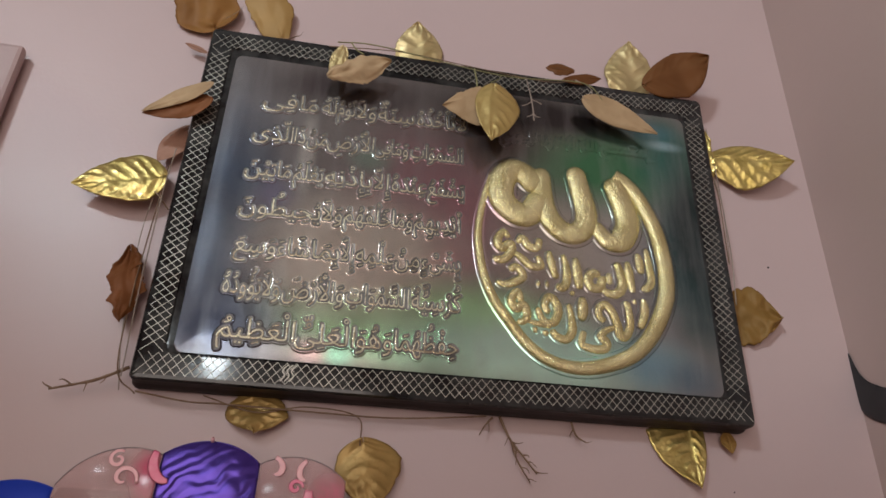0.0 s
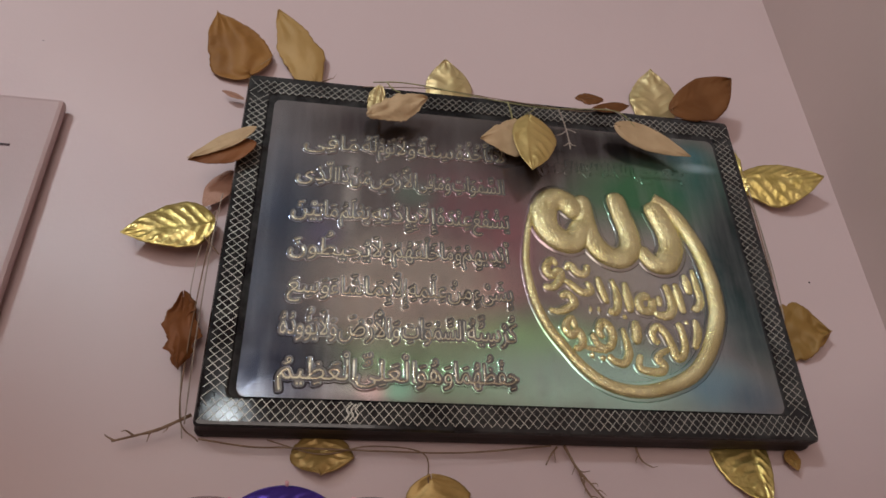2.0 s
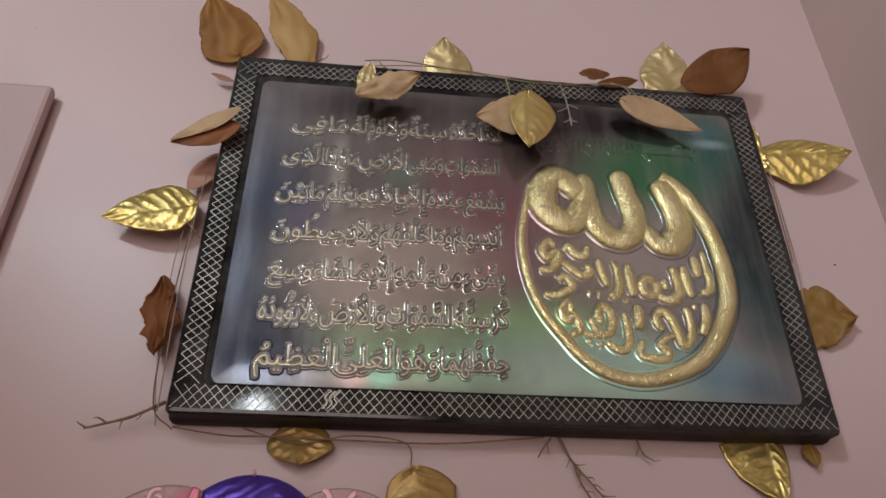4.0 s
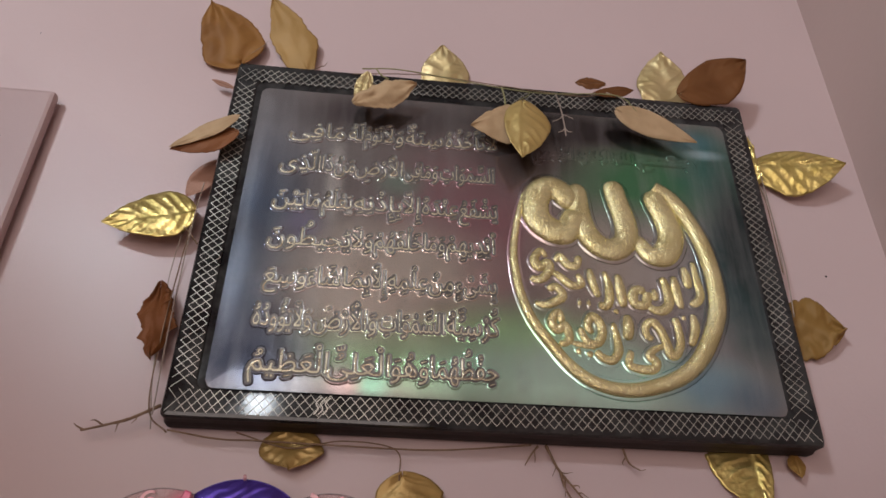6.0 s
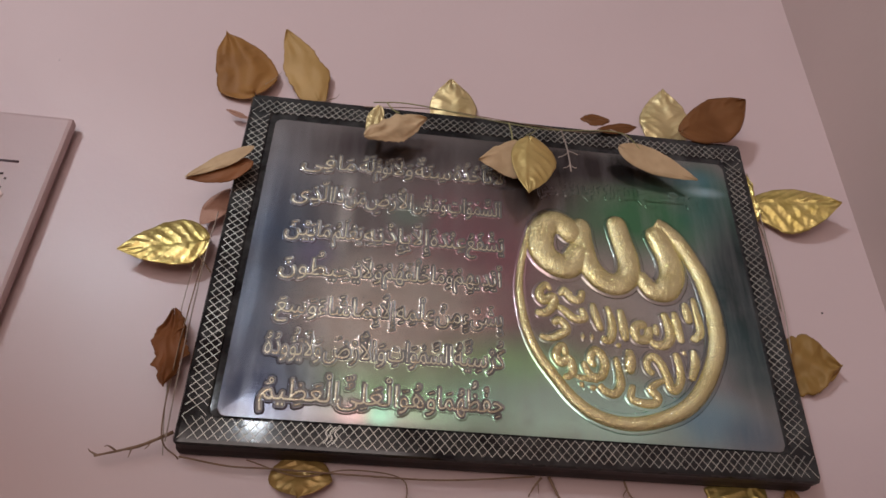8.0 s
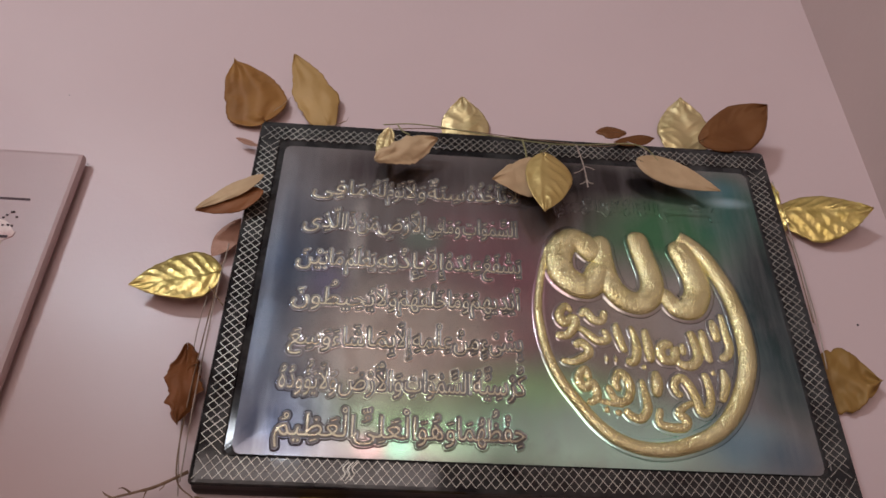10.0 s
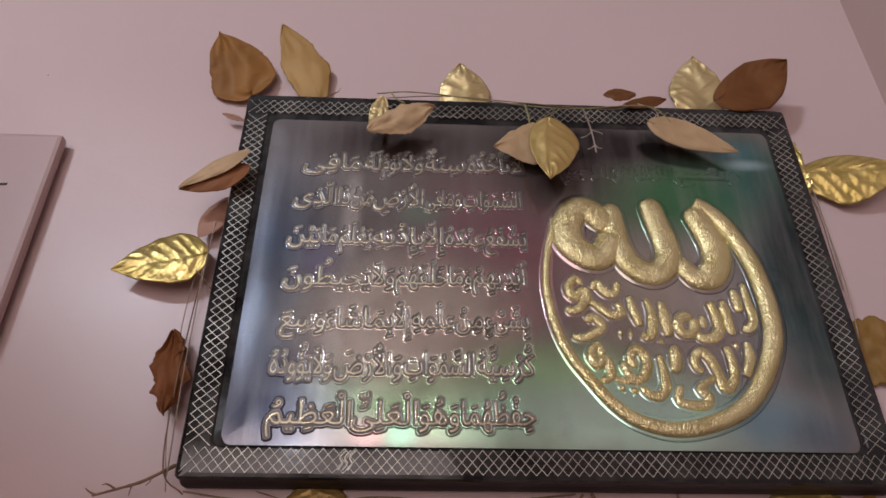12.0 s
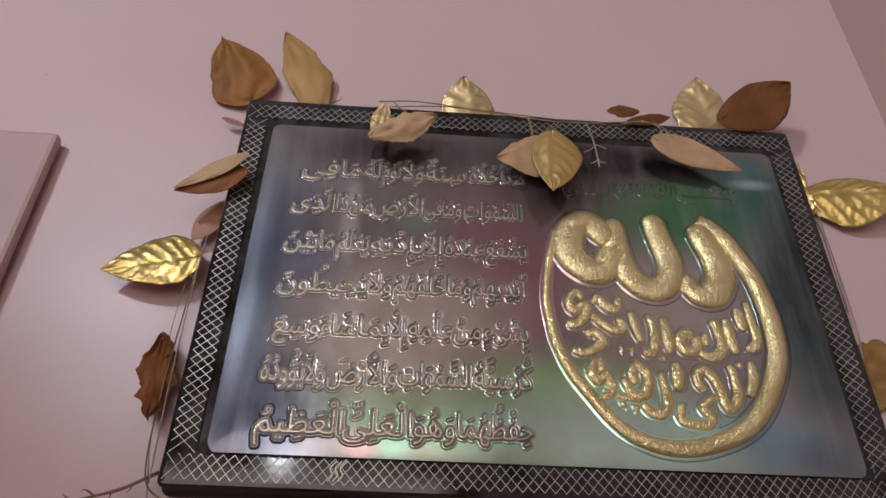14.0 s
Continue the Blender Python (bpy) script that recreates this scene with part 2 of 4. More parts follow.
tagged(part("wall_south", south, EAST), "plain mauve painted wall with an opening added for the fill light", "wall", kind="structure")
tagged(part("floor", box(bmesh.new(), ROOM_W - 0.15, EAST_X + 0.15, ROOM_S - 0.15, 0.15, -0.1, 0), FLOOR), "plain brown floor of the room", "floor", kind="structure")
tagged(part("ceiling", box(bmesh.new(), ROOM_W - 0.15, EAST_X + 0.15, ROOM_S - 0.15, 0.15, TOP, TOP + 0.1), CEIL), "plain pale ceiling of the room", "ceiling", kind="structure")

# invented frame round the fill light's opening
FRAME_WOOD = paint("added_window_paint", (0.6, 0.55, 0.5), (0.55, 0.5, 0.46), 0.4)
window = tagged(new("added_window"), "added unseen window frame round the fill light", "window", kind="structure")
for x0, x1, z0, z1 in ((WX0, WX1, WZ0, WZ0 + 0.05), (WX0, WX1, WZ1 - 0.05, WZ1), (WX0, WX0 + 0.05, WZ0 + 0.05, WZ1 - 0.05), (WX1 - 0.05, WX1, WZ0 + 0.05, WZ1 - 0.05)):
    part("added_window_frame", box(bmesh.new(), x0, x1, ROOM_S - 0.04, ROOM_S + 0.01, z0, z1, 0.004), FRAME_WOOD, window)

# ---- the plaque ----
CX, CZ = 0.004, 1.8295
HW, HH, LIFT, SIDE = 0.257, 0.1767, 0.0052, 0.0015
plaque = thing("wall_plaque", (CX, -0.004, CZ), "black-framed iridescent foil plaque with embossed gold Arabic calligraphy", "wall plaque")
FRONT = -0.026  # the front of the frame, from the plaque's back


def frame_body():
    """A moulded border: sides, a rounded front lip, a flat band, and a step down to the foil."""
    bm = bmesh.new()
    profile = [(0, 0), (0, -0.006), (0.0012, -0.012), (0.0012, FRONT + 0.003), (0.0025, FRONT + 0.0006), (0.005, FRONT), (0.0215, FRONT), (0.0225, FRONT + 0.0004), (0.0235, FRONT + 0.0016), (0.032, FRONT + 0.002)]
    rings = []
    for inset, y in profile:
        r = 0.004 + inset * 0.1
        w, h = HW - inset, HH - inset
        ring = []
        for cx, cz, a0 in ((w - r, h - r, 0), (-w + r, h - r, 90), (-w + r, -h + r, 180), (w - r, -h + r, 270)):
            for k in range(4):
                a = radians(a0 + 30 * k)
                ring.append(bm.verts.new((cx + r * math.cos(a) + SIDE, y, cz + r * math.sin(a) + LIFT)))
        rings.append(ring)
    for a, b in zip(rings, rings[1:]):
        for k in range(16):
            f = bm.faces.new((a[k], b[k], b[(k + 1) % 16], a[(k + 1) % 16]))
            f.material_index = int(a in rings[:3])
    bm.faces.new(rings[0])
    bm.faces.new(rings[-1][::-1])
    return bm


part("frame", frame_body(), [BLACK, BLACK_SIDE], plaque, "glossy black moulded frame")


def lattice_strip(length, tall, pitch):
    """Two families of slanting bars, 0.35 mm proud, along x."""
    bm, half = bmesh.new(), 0.00024
    count = int(length / pitch)
    for lean in (1, -1):
        for k in range(count):
            x = -length / 2 + pitch / 2 + (k + 0.5) * (length - pitch) / count
            a, b = Vector((x - lean * pitch, 0, -tall / 2)), Vector((x + lean * pitch, 0, tall / 2))
            side = (b - a).normalized().cross(Vector((0, 1, 0))) * half
            lift = Vector((0, -0.00035 - 0.0001 * lean, 0))
            v = [bm.verts.new(q) for q in (a - side, a + side, b + side, b - side, a - side + lift, a + side + lift, b + side + lift, b - side + lift)]
            for f in ((4, 5, 6, 7), (0, 1, 5, 4), (1, 2, 6, 5), (2, 3, 7, 6), (3, 0, 4, 7)):
                bm.faces.new([v[i] for i in f])
    bmesh.ops.recalc_face_normals(bm, faces=bm.faces)
    return bm


for x, z, length, tall, turn in ((0.0015, 0.1652, 0.505, 0.0158, 0), (0.0015, -0.1577, 0.505, 0.0172, 0), (-0.2417, 0.0037, 0.304, 0.0172, 90), (0.2427, 0.0037, 0.304, 0.0172, 90)):
    strip = part("lattice_strip", lattice_strip(length, tall, 0.0075), LATTICE, plaque, "dull gold diamond lattice band")
    strip.matrix_local = pose(x, FRONT - 0.00002, z, 0, turn, 0)

scuff = bmesh.new()
for k in range(3):
    x = -0.1435 + 0.0034 * k
    sweep(scuff, spline([(x, FRONT - 0.0004, -0.1640), (x + 0.003, FRONT - 0.0004, -0.1595), (x + 0.001, FRONT - 0.0004, -0.1555), (x + 0.005, FRONT - 0.0004, -0.1505)], 4), 0.0005, 5, 0.4)
part("scuff_mark", scuff, LATTICE, plaque, "pale scratched mark on the lattice")
FX0, FX1, FZ0, FZ1 = -0.2265, 0.2315, -0.1475, 0.1505


def foil_sheet():
    """The pressed sheet: a pillow with rounded corners, gently uneven."""
    bm, nx, nz = bmesh.new(), 120, 84
    rows = []
    for j in range(nz + 1):
        row = []
        for i in range(nx + 1):
            # finer steps near the edges
            u, w = (0.5 - 0.5 * math.cos(math.pi * i / nx)), (0.5 - 0.5 * math.cos(math.pi * j / nz))
            x, z = FX0 + (FX1 - FX0) * u, FZ0 + (FZ1 - FZ0) * w
            edge = min(x - FX0, FX1 - x, z - FZ0, FZ1 - z)
            r = 0.006
            qx, qz = max(0, r - min(x - FX0, FX1 - x)), max(0, r - min(z - FZ0, FZ1 - z))
            edge = r - math.hypot(qx, qz) if qx and qz else edge
            s = min(1.0, max(0.0, edge / 0.020))
            rise = 0.0004 * (s * s * (3 - 2 * s))
            dome = 0.0003 * math.cos(math.pi * (u - 0.5)) * math.cos(math.pi * (w - 0.5))
            swell = 0.00035 * noise.noise(Vector((x * 14, z * 14, 3.1))) + 0.00012 * noise.noise(Vector((x * 40, z * 40, 7)))
            low = 0.0042 if edge < 0 else 0.0
            row.append(bm.verts.new((x, FRONT + 0.0004 + low - rise - dome - swell * s, z)))
        rows.append(row)
    for a, b in zip(rows, rows[1:]):
        for i in range(nx):
            bm.faces.new((a[i], a[i + 1], b[i + 1], b[i]))
    return bm


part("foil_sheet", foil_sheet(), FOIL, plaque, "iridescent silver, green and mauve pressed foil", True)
LETTER_Y = FRONT - 0.0005

# Arabic letters: first presentation form, and how many forms follow
FORMS = {}
for letters, first, step in (("اأإؤ", (0xFE8D, 0xFE83, 0xFE87, 0xFE85), 2), ("ةدذرزوى", (0xFE93, 0xFEA9, 0xFEAB, 0xFEAD, 0xFEAF, 0xFEED, 0xFEEF), 2), ("بتثجحخسشصضطظعغفقكلمنهي", (0xFE8F, 0xFE95, 0xFE99, 0xFE9D, 0xFEA1, 0xFEA5, 0xFEB1, 0xFEB5, 0xFEB9, 0xFEBD, 0xFEC1, 0xFEC5, 0xFEC9, 0xFECD, 0xFED1, 0xFED5, 0xFED9, 0xFEDD, 0xFEE1, 0xFEE5, 0xFEE9, 0xFEF1), 4), ("ء", (0xFE80,), 1)):
    for letter, code in zip(letters, first):
        FORMS[letter] = (code, step)
LIGATURE = {"ا": 0xFEFB, "أ": 0xFEF7, "إ": 0xFEF9}


def shaped(word):
    """The word's glyphs from right to left, each with the marks that it carries."""
    units = []
    for ch in word:
        if ord(ch) in range(0x64B, 0x653) or ord(ch) == 0x670:
            units[-1][1].append(ch)
        elif units and units[-1][0] == "ل" and ch in LIGATURE:
            units[-1][0] = "ل" + ch
        else:
            units.append([ch, []])
    out, joined = [], False
    for i, (ch, marks) in enumerate(units):
        after = units[i + 1][0] if i + 1 < len(units) else ""
        if len(ch) == 2:
            out.append((chr(LIGATURE[ch[1]] + joined), marks))
            joined = False
            continue
        code, step = FORMS[ch]
        onward = step == 4 and after not in ("", "ء")
        out.append((chr(code + (1 if joined and step > 1 else 0) + (2 if onward else 0)), marks))
        joined = onward
    return out


GLYPHS = {}
CELL = 0.00034  # the grain of the pressed relief


def glyph(ch):
    """A letter's outlines in the plane, left, right, bottom, top and advance."""
    if ch not in GLYPHS:
        kept = []
        for text in (ch, ch + ch):
            data = bpy.data.curves.new("letter", "FONT")
            data.body = text
            ob = bpy.data.objects.new("letter", data)
            scene.collection.objects.link(ob)
            loops = []
            for line in ob.to_curve(bpy.context.evaluated_depsgraph_get()).splines:
                knots, loop = list(line.bezier_points), []
                for p, q in zip(knots, knots[1:] + knots[:1]):
                    c = [np.array(v[:2]) for v in (p.co, p.handle_right, q.handle_left, q.co)]
                    for t in (0, 0.25, 0.5, 0.75):
                        loop.append((1 - t) ** 3 * c[0] + 3 * t * (1 - t) ** 2 * c[1] + 3 * t * t * (1 - t) * c[2] + t**3 * c[3])
                loops.append(np.array(loop))
            ob.to_curve_clear()
            bpy.data.objects.remove(ob)
            bpy.data.curves.remove(data)
            kept.append((np.concatenate(loops), loops))
        (co, loops), (two, _) = kept
        (x0, y0), (x1, y1) = co.min(0), co.max(0)
        GLYPHS[ch] = (None, loops, x0, x1, y0, y1, (two[:, 0].max() - two[:, 0].min()) - (x1 - x0))
    return GLYPHS[ch]


BELOW = "\u064D\u0650"


def disc(radius):
    reach = range(-int(radius), int(radius) + 1)
    return [(i, j) for i in reach for j in reach if math.hypot(i, j) <= radius]


def spread(grid, pick, steps):
    """The largest or the least value of a grid round each cell."""
    around = np.pad(grid, 5)
    high, wide = grid.shape
    out = grid
    for i, j in steps:
        out = pick([out, around[5 + i:5 + i + high, 5 + j:5 + j + wide]], 0)
    return out


def word_mesh(word, x0, x1, z, em, depth):
    """The word between two x, on the line z; em: the letters' size. Material 0 is the letters, 1 the outline, 2 the pressed shoulder."""
    placed, pen = [], 0.0
    for ch, marks in reversed(shaped(word)):
        _, _, a, b, low, high, advance = glyph(ch)
        placed.append((ch, pen, 0.0))
        level, under = max(high, 0.42) + 0.05, min(low, 0) - 0.05
        for mark in marks:
            _, _, ma, mb, ml, mh, _ = glyph(mark)
            dx = pen + (a + b) / 2 - (ma + mb) / 2
            if mark in BELOW:
                placed.append((mark, dx, under - mh))
                under -= mh - ml
            else:
                placed.append((mark, dx, min(level, 0.78) - ml))
                level += mh - ml + 0.03
        pen += advance
    left = min(glyph(c)[2] + dx for c, dx, _ in placed)
    right = max(glyph(c)[3] + dx for c, dx, _ in placed)
    sx = (x1 - x0) / (right - left)
    loops = [(t + (dx - left, dz)) * (sx, em) + (x0, z) for ch, dx, dz in placed for t in glyph(ch)[1]]
    rim = 0.0034
    lo = np.min([t.min(0) for t in loops], 0) - rim - 2 * CELL
    hi = np.max([t.max(0) for t in loops], 0) + rim + 2 * CELL
    nx, nz = (int(v) + 2 for v in (hi - lo) / CELL)
    turns = np.zeros((nz * 2, nx * 2))
    for loop in loops:
        q = (loop - lo) / (CELL / 2)
        for (ax, az), (bx, bz) in zip(q, np.roll(q, -1, 0)):
            way = 1 if bz > az else -1
            rows = np.arange(math.ceil(min(az, bz)), math.ceil(max(az, bz)))
            if len(rows):
                np.add.at(turns, (rows, np.ceil(ax + (bx - ax) * (rows - az) / (bz - az)).astype(int)), way)
    ink = (np.abs(np.cumsum(turns, 1)) > 0.5).astype(float)
    # thin the strokes, most along the slant of the pen
    ink = spread(ink, np.min, disc(1.0))
    ink = spread(ink, np.min, [(0, 0), (1, 1)])
    solid = ink[::2, ::2]
    reach = int(rim / CELL) + 1
    far = np.full((nz, nx), 1.0)
    padded = np.pad(solid, reach)
    for i in range(-reach, reach + 1):
        for j in range(-reach, reach + 1):
            d = math.hypot(i, j) * CELL
            if d <= rim + CELL:
                near = padded[reach + i:reach + i + nz, reach + j:reach + j + nx] > 0
                far[near] = np.minimum(far[near], d)
    soft = ink[::2, ::2] + ink[1::2, ::2] + ink[::2, 1::2] + ink[1::2, 1::2]
    soft = np.pad(soft / 4, 1, mode="edge")
    soft = sum(w * soft[1 + i:1 + i + nz, 1 + j:1 + j + nx] for i, j, w in ((0, 0, 0.36), (1, 0, 0.16), (-1, 0, 0.16), (0, 1, 0.16), (0, -1, 0.16)))
    step = np.clip((rim - far) / 0.0011, 0, 1)
    rise = -0.0007 + 0.00105 * step * step * (3 - 2 * step) - 0.0003 * np.clip(1.4 - far / 0.0012, 0, 1) + depth * 0.0095 * np.clip((soft - 0.1) / 0.75, 0, 1)
    rise = np.pad(rise, 1, mode="edge")
    rise = sum(rise[1 + i:1 + i + nz, 1 + j:1 + j + nx] for i, j in [(0, 0)] * 8 + [(1, 0), (-1, 0), (0, 1), (0, -1)]) / 12
    keep = far < rim + CELL
    number = np.full((nz, nx), -1)
    number[keep] = np.arange(keep.sum())
    zz, xx = np.nonzero(keep)
    verts = np.stack((lo[0] + xx * CELL, LETTER_Y - rise[keep], lo[1] + zz * CELL), 1)
    a, b, c, d = number[:-1, :-1], number[:-1, 1:], number[1:, 1:], number[1:, :-1]
    whole = (a >= 0) & (b >= 0) & (c >= 0) & (d >= 0)
    faces = np.stack((a[whole], b[whole], c[whole], d[whole]), 1)
    me = bpy.data.meshes.new("word")
    me.from_pydata(verts.tolist(), [], faces.tolist())
    me.polygons.foreach_set("material_index", ((soft[:-1, :-1] < 0.42).astype(int) + (far[:-1, :-1] > 0.0017 + 0.0004 * np.sin(np.arange(nx - 1) * 0.13)))[whole])
    me.polygons.foreach_set("use_smooth", np.ones(len(faces), dtype=bool))
    return me


def text_line(z_left, z_right, words, em=0.0232, material=None, depth=0.042):
    """Words of one line, in millimetres from the plaque's middle, as raised parts."""
    lo, hi = min(w[1] for w in words), max(w[2] for w in words)
    for word, x0, x1 in words:
        z = z_left + (z_right - z_left) * ((x0 + x1) / 2 - lo) / (hi - lo)
        me = word_mesh(word, x0 / 1000, x1 / 1000, z / 1000, em, depth)
        me.materials.append(material or LETTER)
        me.materials.append(FOIL if material else OUTLINE)
        me.materials.append(FOIL)
        ob = new("word", me)
        ob.parent = plaque


text_line(94.5, 96.5, [("لَا", -11, -1), ("تَأْخُذُهُ", -49, -12), ("سِنَةٌ", -87, -52), ("وَلَا", -108, -89), ("نَوْمٌ", -125, -109), ("لَهُ", -140, -126), ("مَا", -160, -144), ("فِى", -194, -163)])
text_line(57.5, 58, [("السَّمٰوَاتِ", -54, -4), ("وَمَا", -72, -56), ("فِى", -87, -72), ("الْأَرْضِ", -131, -88), ("مَنْ", -150, -131), ("ذَا", -161, -151), ("الَّذِى", -198, -162)])
text_line(18.5, 19.5, [("يَشْفَعُ", -36, -2), ("عِنْدَهُ", -69, -37), ("إِلَّا", -86, -70), ("بِإِذْنِهِ", -129, -87), ("يَعْلَمُ", -157, -131), ("مَا", -171, -159), ("بَيْنَ", -199, -172)])
text_line(-21, -16.5, [("أَيْدِيهِمْ", -47, -4), ("وَمَا", -66, -48), ("خَلْفَهُمْ", -109, -67), ("وَلَا", -128, -110), ("يُحِيطُونَ", -198, -129)])
text_line(-57.5, -55, [("بِشَىْءٍ", -38, -4), ("مِنْ", -61, -40), ("عِلْمِهِ", -95, -62), ("إِلَّا", -108, -96), ("بِمَا", -132, -109), ("شَاءَ", -161, -134), ("وَسِعَ", -196, -162)])
text_line(-95, -93.5, [("كُرْسِيُّهُ", -45, -2), ("السَّمٰوَاتِ", -100, -47), ("وَالْأَرْضَ", -152, -102), ("وَلَا", -168, -154), ("يَؤُودُهُ", -199, -169)], 0.0246)
text_line(-132.5, -131, [("حِفْظُهُمَا", -57, -4), ("وَهُوَ", -88, -59), ("الْعَلِىُّ", -137, -89), ("الْعَظِيمُ", -197, -137)], 0.0246)
text_line(94, 96, [("بِسْمِ", 136, 194), ("اللهِ", 115, 134), ("الرَّحْمٰنِ", 80, 113), ("الرَّحِيمِ", 34, 78)], 0.015, FOIL, 0.016)

def moulded(line, r, height):
    """A puffed bead on a low shoulder of foil."""
    bm = sweep(bmesh.new(), line, lambda t: 1.10 * r(t) + 0.0019, 16, 0.12)
    for f in bm.faces:
        f.material_index = 1
    return sweep(bm, line, r, 18, height)


def stroke(name, radius, points, taper=(0.55, 0.75), height=0.6, label=""):
    """A puffed brush stroke in millimetres from the plaque's middle."""
    line = spline([(x / 1000, LETTER_Y + 0.0004, z / 1000) for x, z in points], 9)
    a, b = taper
    length = sum((q - p).length for p, q in zip(line, line[1:]))

    def r(t):
        full = radius / 1000 * min(a + (1 - a) * t / 0.35, 1.0, b + (1 - b) * (1 - t) / 0.35)
        end = min(t, 1 - t) * length / full
        return full * (math.sqrt(1 - (1 - end) ** 2) if end < 1 else 1.0) + 0.0001

    return part(name, moulded(line, r, height), [GILT, FOIL], plaque, label, True)


def oval_border():
    line = spline([(x / 1000, LETTER_Y + 0.0004, z / 1000) for x, z in ((24, 50), (16, 18), (12, -12), (14, -38), (19, -60), (28, -80), (41, -98), (54, -114), (70, -126), (89, -132), (109, -132), (131, -126), (151, -116), (167, -100), (180, -78), (188, -56), (190, -32), (188, -8), (184, 12), (177, 30), (168, 48), (157, 60), (147, 66))], 8)
    return part("oval_border", moulded(line, lambda t: 0.001 * (2.9 + 5.4 * min(1, t / 0.68)), 0.7), [GILT, FOIL], plaque, "gilt oval border, thin to thick", True)


oval_border()
stroke("large_letter", 13.1, [(68, 36), (60, 52), (46, 58), (35, 46), (34, 26), (43, 14), (57, 10), (67, 22), (69, 36)], (0.9, 0.9), 0.52, "large puffed gilt letter")
stroke("large_letter", 11.4, [(107, 72), (111, 48), (116, 24), (114, 6), (102, -4), (88, 0), (78, 14), (74, 36), (73, 66)], (0.9, 0.85), 0.52, "large puffed gilt letter")
stroke("large_letter", 12.6, [(144, 64), (150, 46), (156, 26), (156, 8), (147, -6), (134, -6), (123, 12)], (0.95, 0.5), 0.52, "large puffed gilt letter")
stroke("small_letter", 4.6, [(41, -16), (36, -10), (30, -18), (33, -26), (42, -22), (42, -30), (35, -38), (25, -38)], (0.55, 0.75), 0.6)
stroke("small_letter", 4.2, [(48, -20), (53, -14), (59, -22), (67, -22), (70, -12)], (0.55, 0.75), 0.6)
stroke("small_letter", 4.0, [(41, -30), (49, -32), (56, -38), (62, -42), (70, -40), (67, -30)], (0.55, 0.75), 0.6)
stroke("small_letter", 4.2, [(28, -60), (37, -62), (47, -58), (53, -52), (47, -44), (40, -48)], (0.55, 0.75), 0.6)
stroke("small_letter", 4.0, [(78, -24), (80, -38), (84, -52)], (0.55, 0.75), 0.6)
stroke("small_letter", 4.2, [(91, -26), (94, -40), (93, -54), (89, -60), (83, -58)], (0.55, 0.75), 0.6)
stroke("small_letter", 4.6, [(103, -28), (104, -44), (105, -60)], (0.55, 0.75), 0.6)
stroke("small_letter", 4.6, [(126, -44), (119, -42), (114, -48), (116, -56), (124, -56), (127, -48), (126, -44)], (0.9, 0.9), 0.6)
stroke("small_letter", 4.8, [(125, -54), (131, -60), (140, -60), (146, -52), (145, -38), (142, -28)], (0.55, 0.75), 0.6)
stroke("small_letter", 3.0, [(134, -40), (134, -46), (134, -52)], (0.55, 0.75), 0.6)
stroke("small_letter", 4.3, [(153, -26), (154, -40), (156, -58)], (0.55, 0.75), 0.6)
stroke("small_letter", 4.3, [(164, -16), (165, -28), (166, -38)], (0.55, 0.75), 0.6)
stroke("small_letter", 4.0, [(173, -10), (174, -28), (175, -44), (169, -52), (165, -50)], (0.55, 0.75), 0.6)
stroke("small_letter", 4.2, [(165, -62), (165, -76), (159, -92)], (0.55, 0.75), 0.6)
stroke("small_letter", 4.2, [(127, -88), (122, -84), (122, -76), (128, -72), (134, -78), (138, -90), (140, -100), (145, -100), (150, -90), (150, -76), (148, -66)], (0.7, 0.8), 0.6)
stroke("small_letter", 4.2, [(137, -92), (128, -96), (122, -102), (127, -108), (123, -114), (111, -114), (104, -110), (107, -98)], (0.55, 0.75), 0.6)
stroke("small_letter", 5.1, [(107, -66), (107, -78), (105, -90)], (0.55, 0.75), 0.6)
stroke("small_letter", 4.2, [(94, -74), (96, -88), (96, -100), (90, -108), (82, -106), (77, -100)], (0.55, 0.75), 0.6)
stroke("small_letter", 4.2, [(75, -86), (72, -78), (76, -70), (82, -74), (84, -84), (79, -94), (70, -92), (65, -80)], (0.7, 0.7), 0.6)
stroke("small_letter", 4.2, [(51, -78), (48, -68), (42, -76), (46, -84), (53, -80), (56, -90), (51, -96), (47, -94)], (0.8, 0.6), 0.6)
stroke("small_letter", 2.7, [(55, -94), (65, -96), (78, -98)], (0.55, 0.75), 0.6)
stroke("dot", 3.3, [(65, -58), (67, -58), (69, -58)], (0.9, 0.9), 0.6)
stroke("dot", 3.5, [(73, -58), (75, -58), (77, -58)], (0.9, 0.9), 0.6)
stroke("dot", 3.3, [(61, -104), (63, -102), (65, -102)], (0.9, 0.9), 0.6)
stroke("dot", 3.0, [(70, -106), (72, -104), (74, -106)], (0.9, 0.9), 0.6)
stroke("dot", 2.5, [(97, -66), (98, -64), (100, -62)], (0.9, 0.9), 0.6)
stroke("dot", 2.5, [(155, -68), (157, -66), (158, -66)], (0.9, 0.9), 0.6)

# ---- the leaf garland ----
garland = thing("leaf_garland", (0, -0.02, 1.83), "artificial gold leaf garland on thin wires draped round the plaque", "garland")
ORIGIN = Vector((0, -0.02, 1.83))


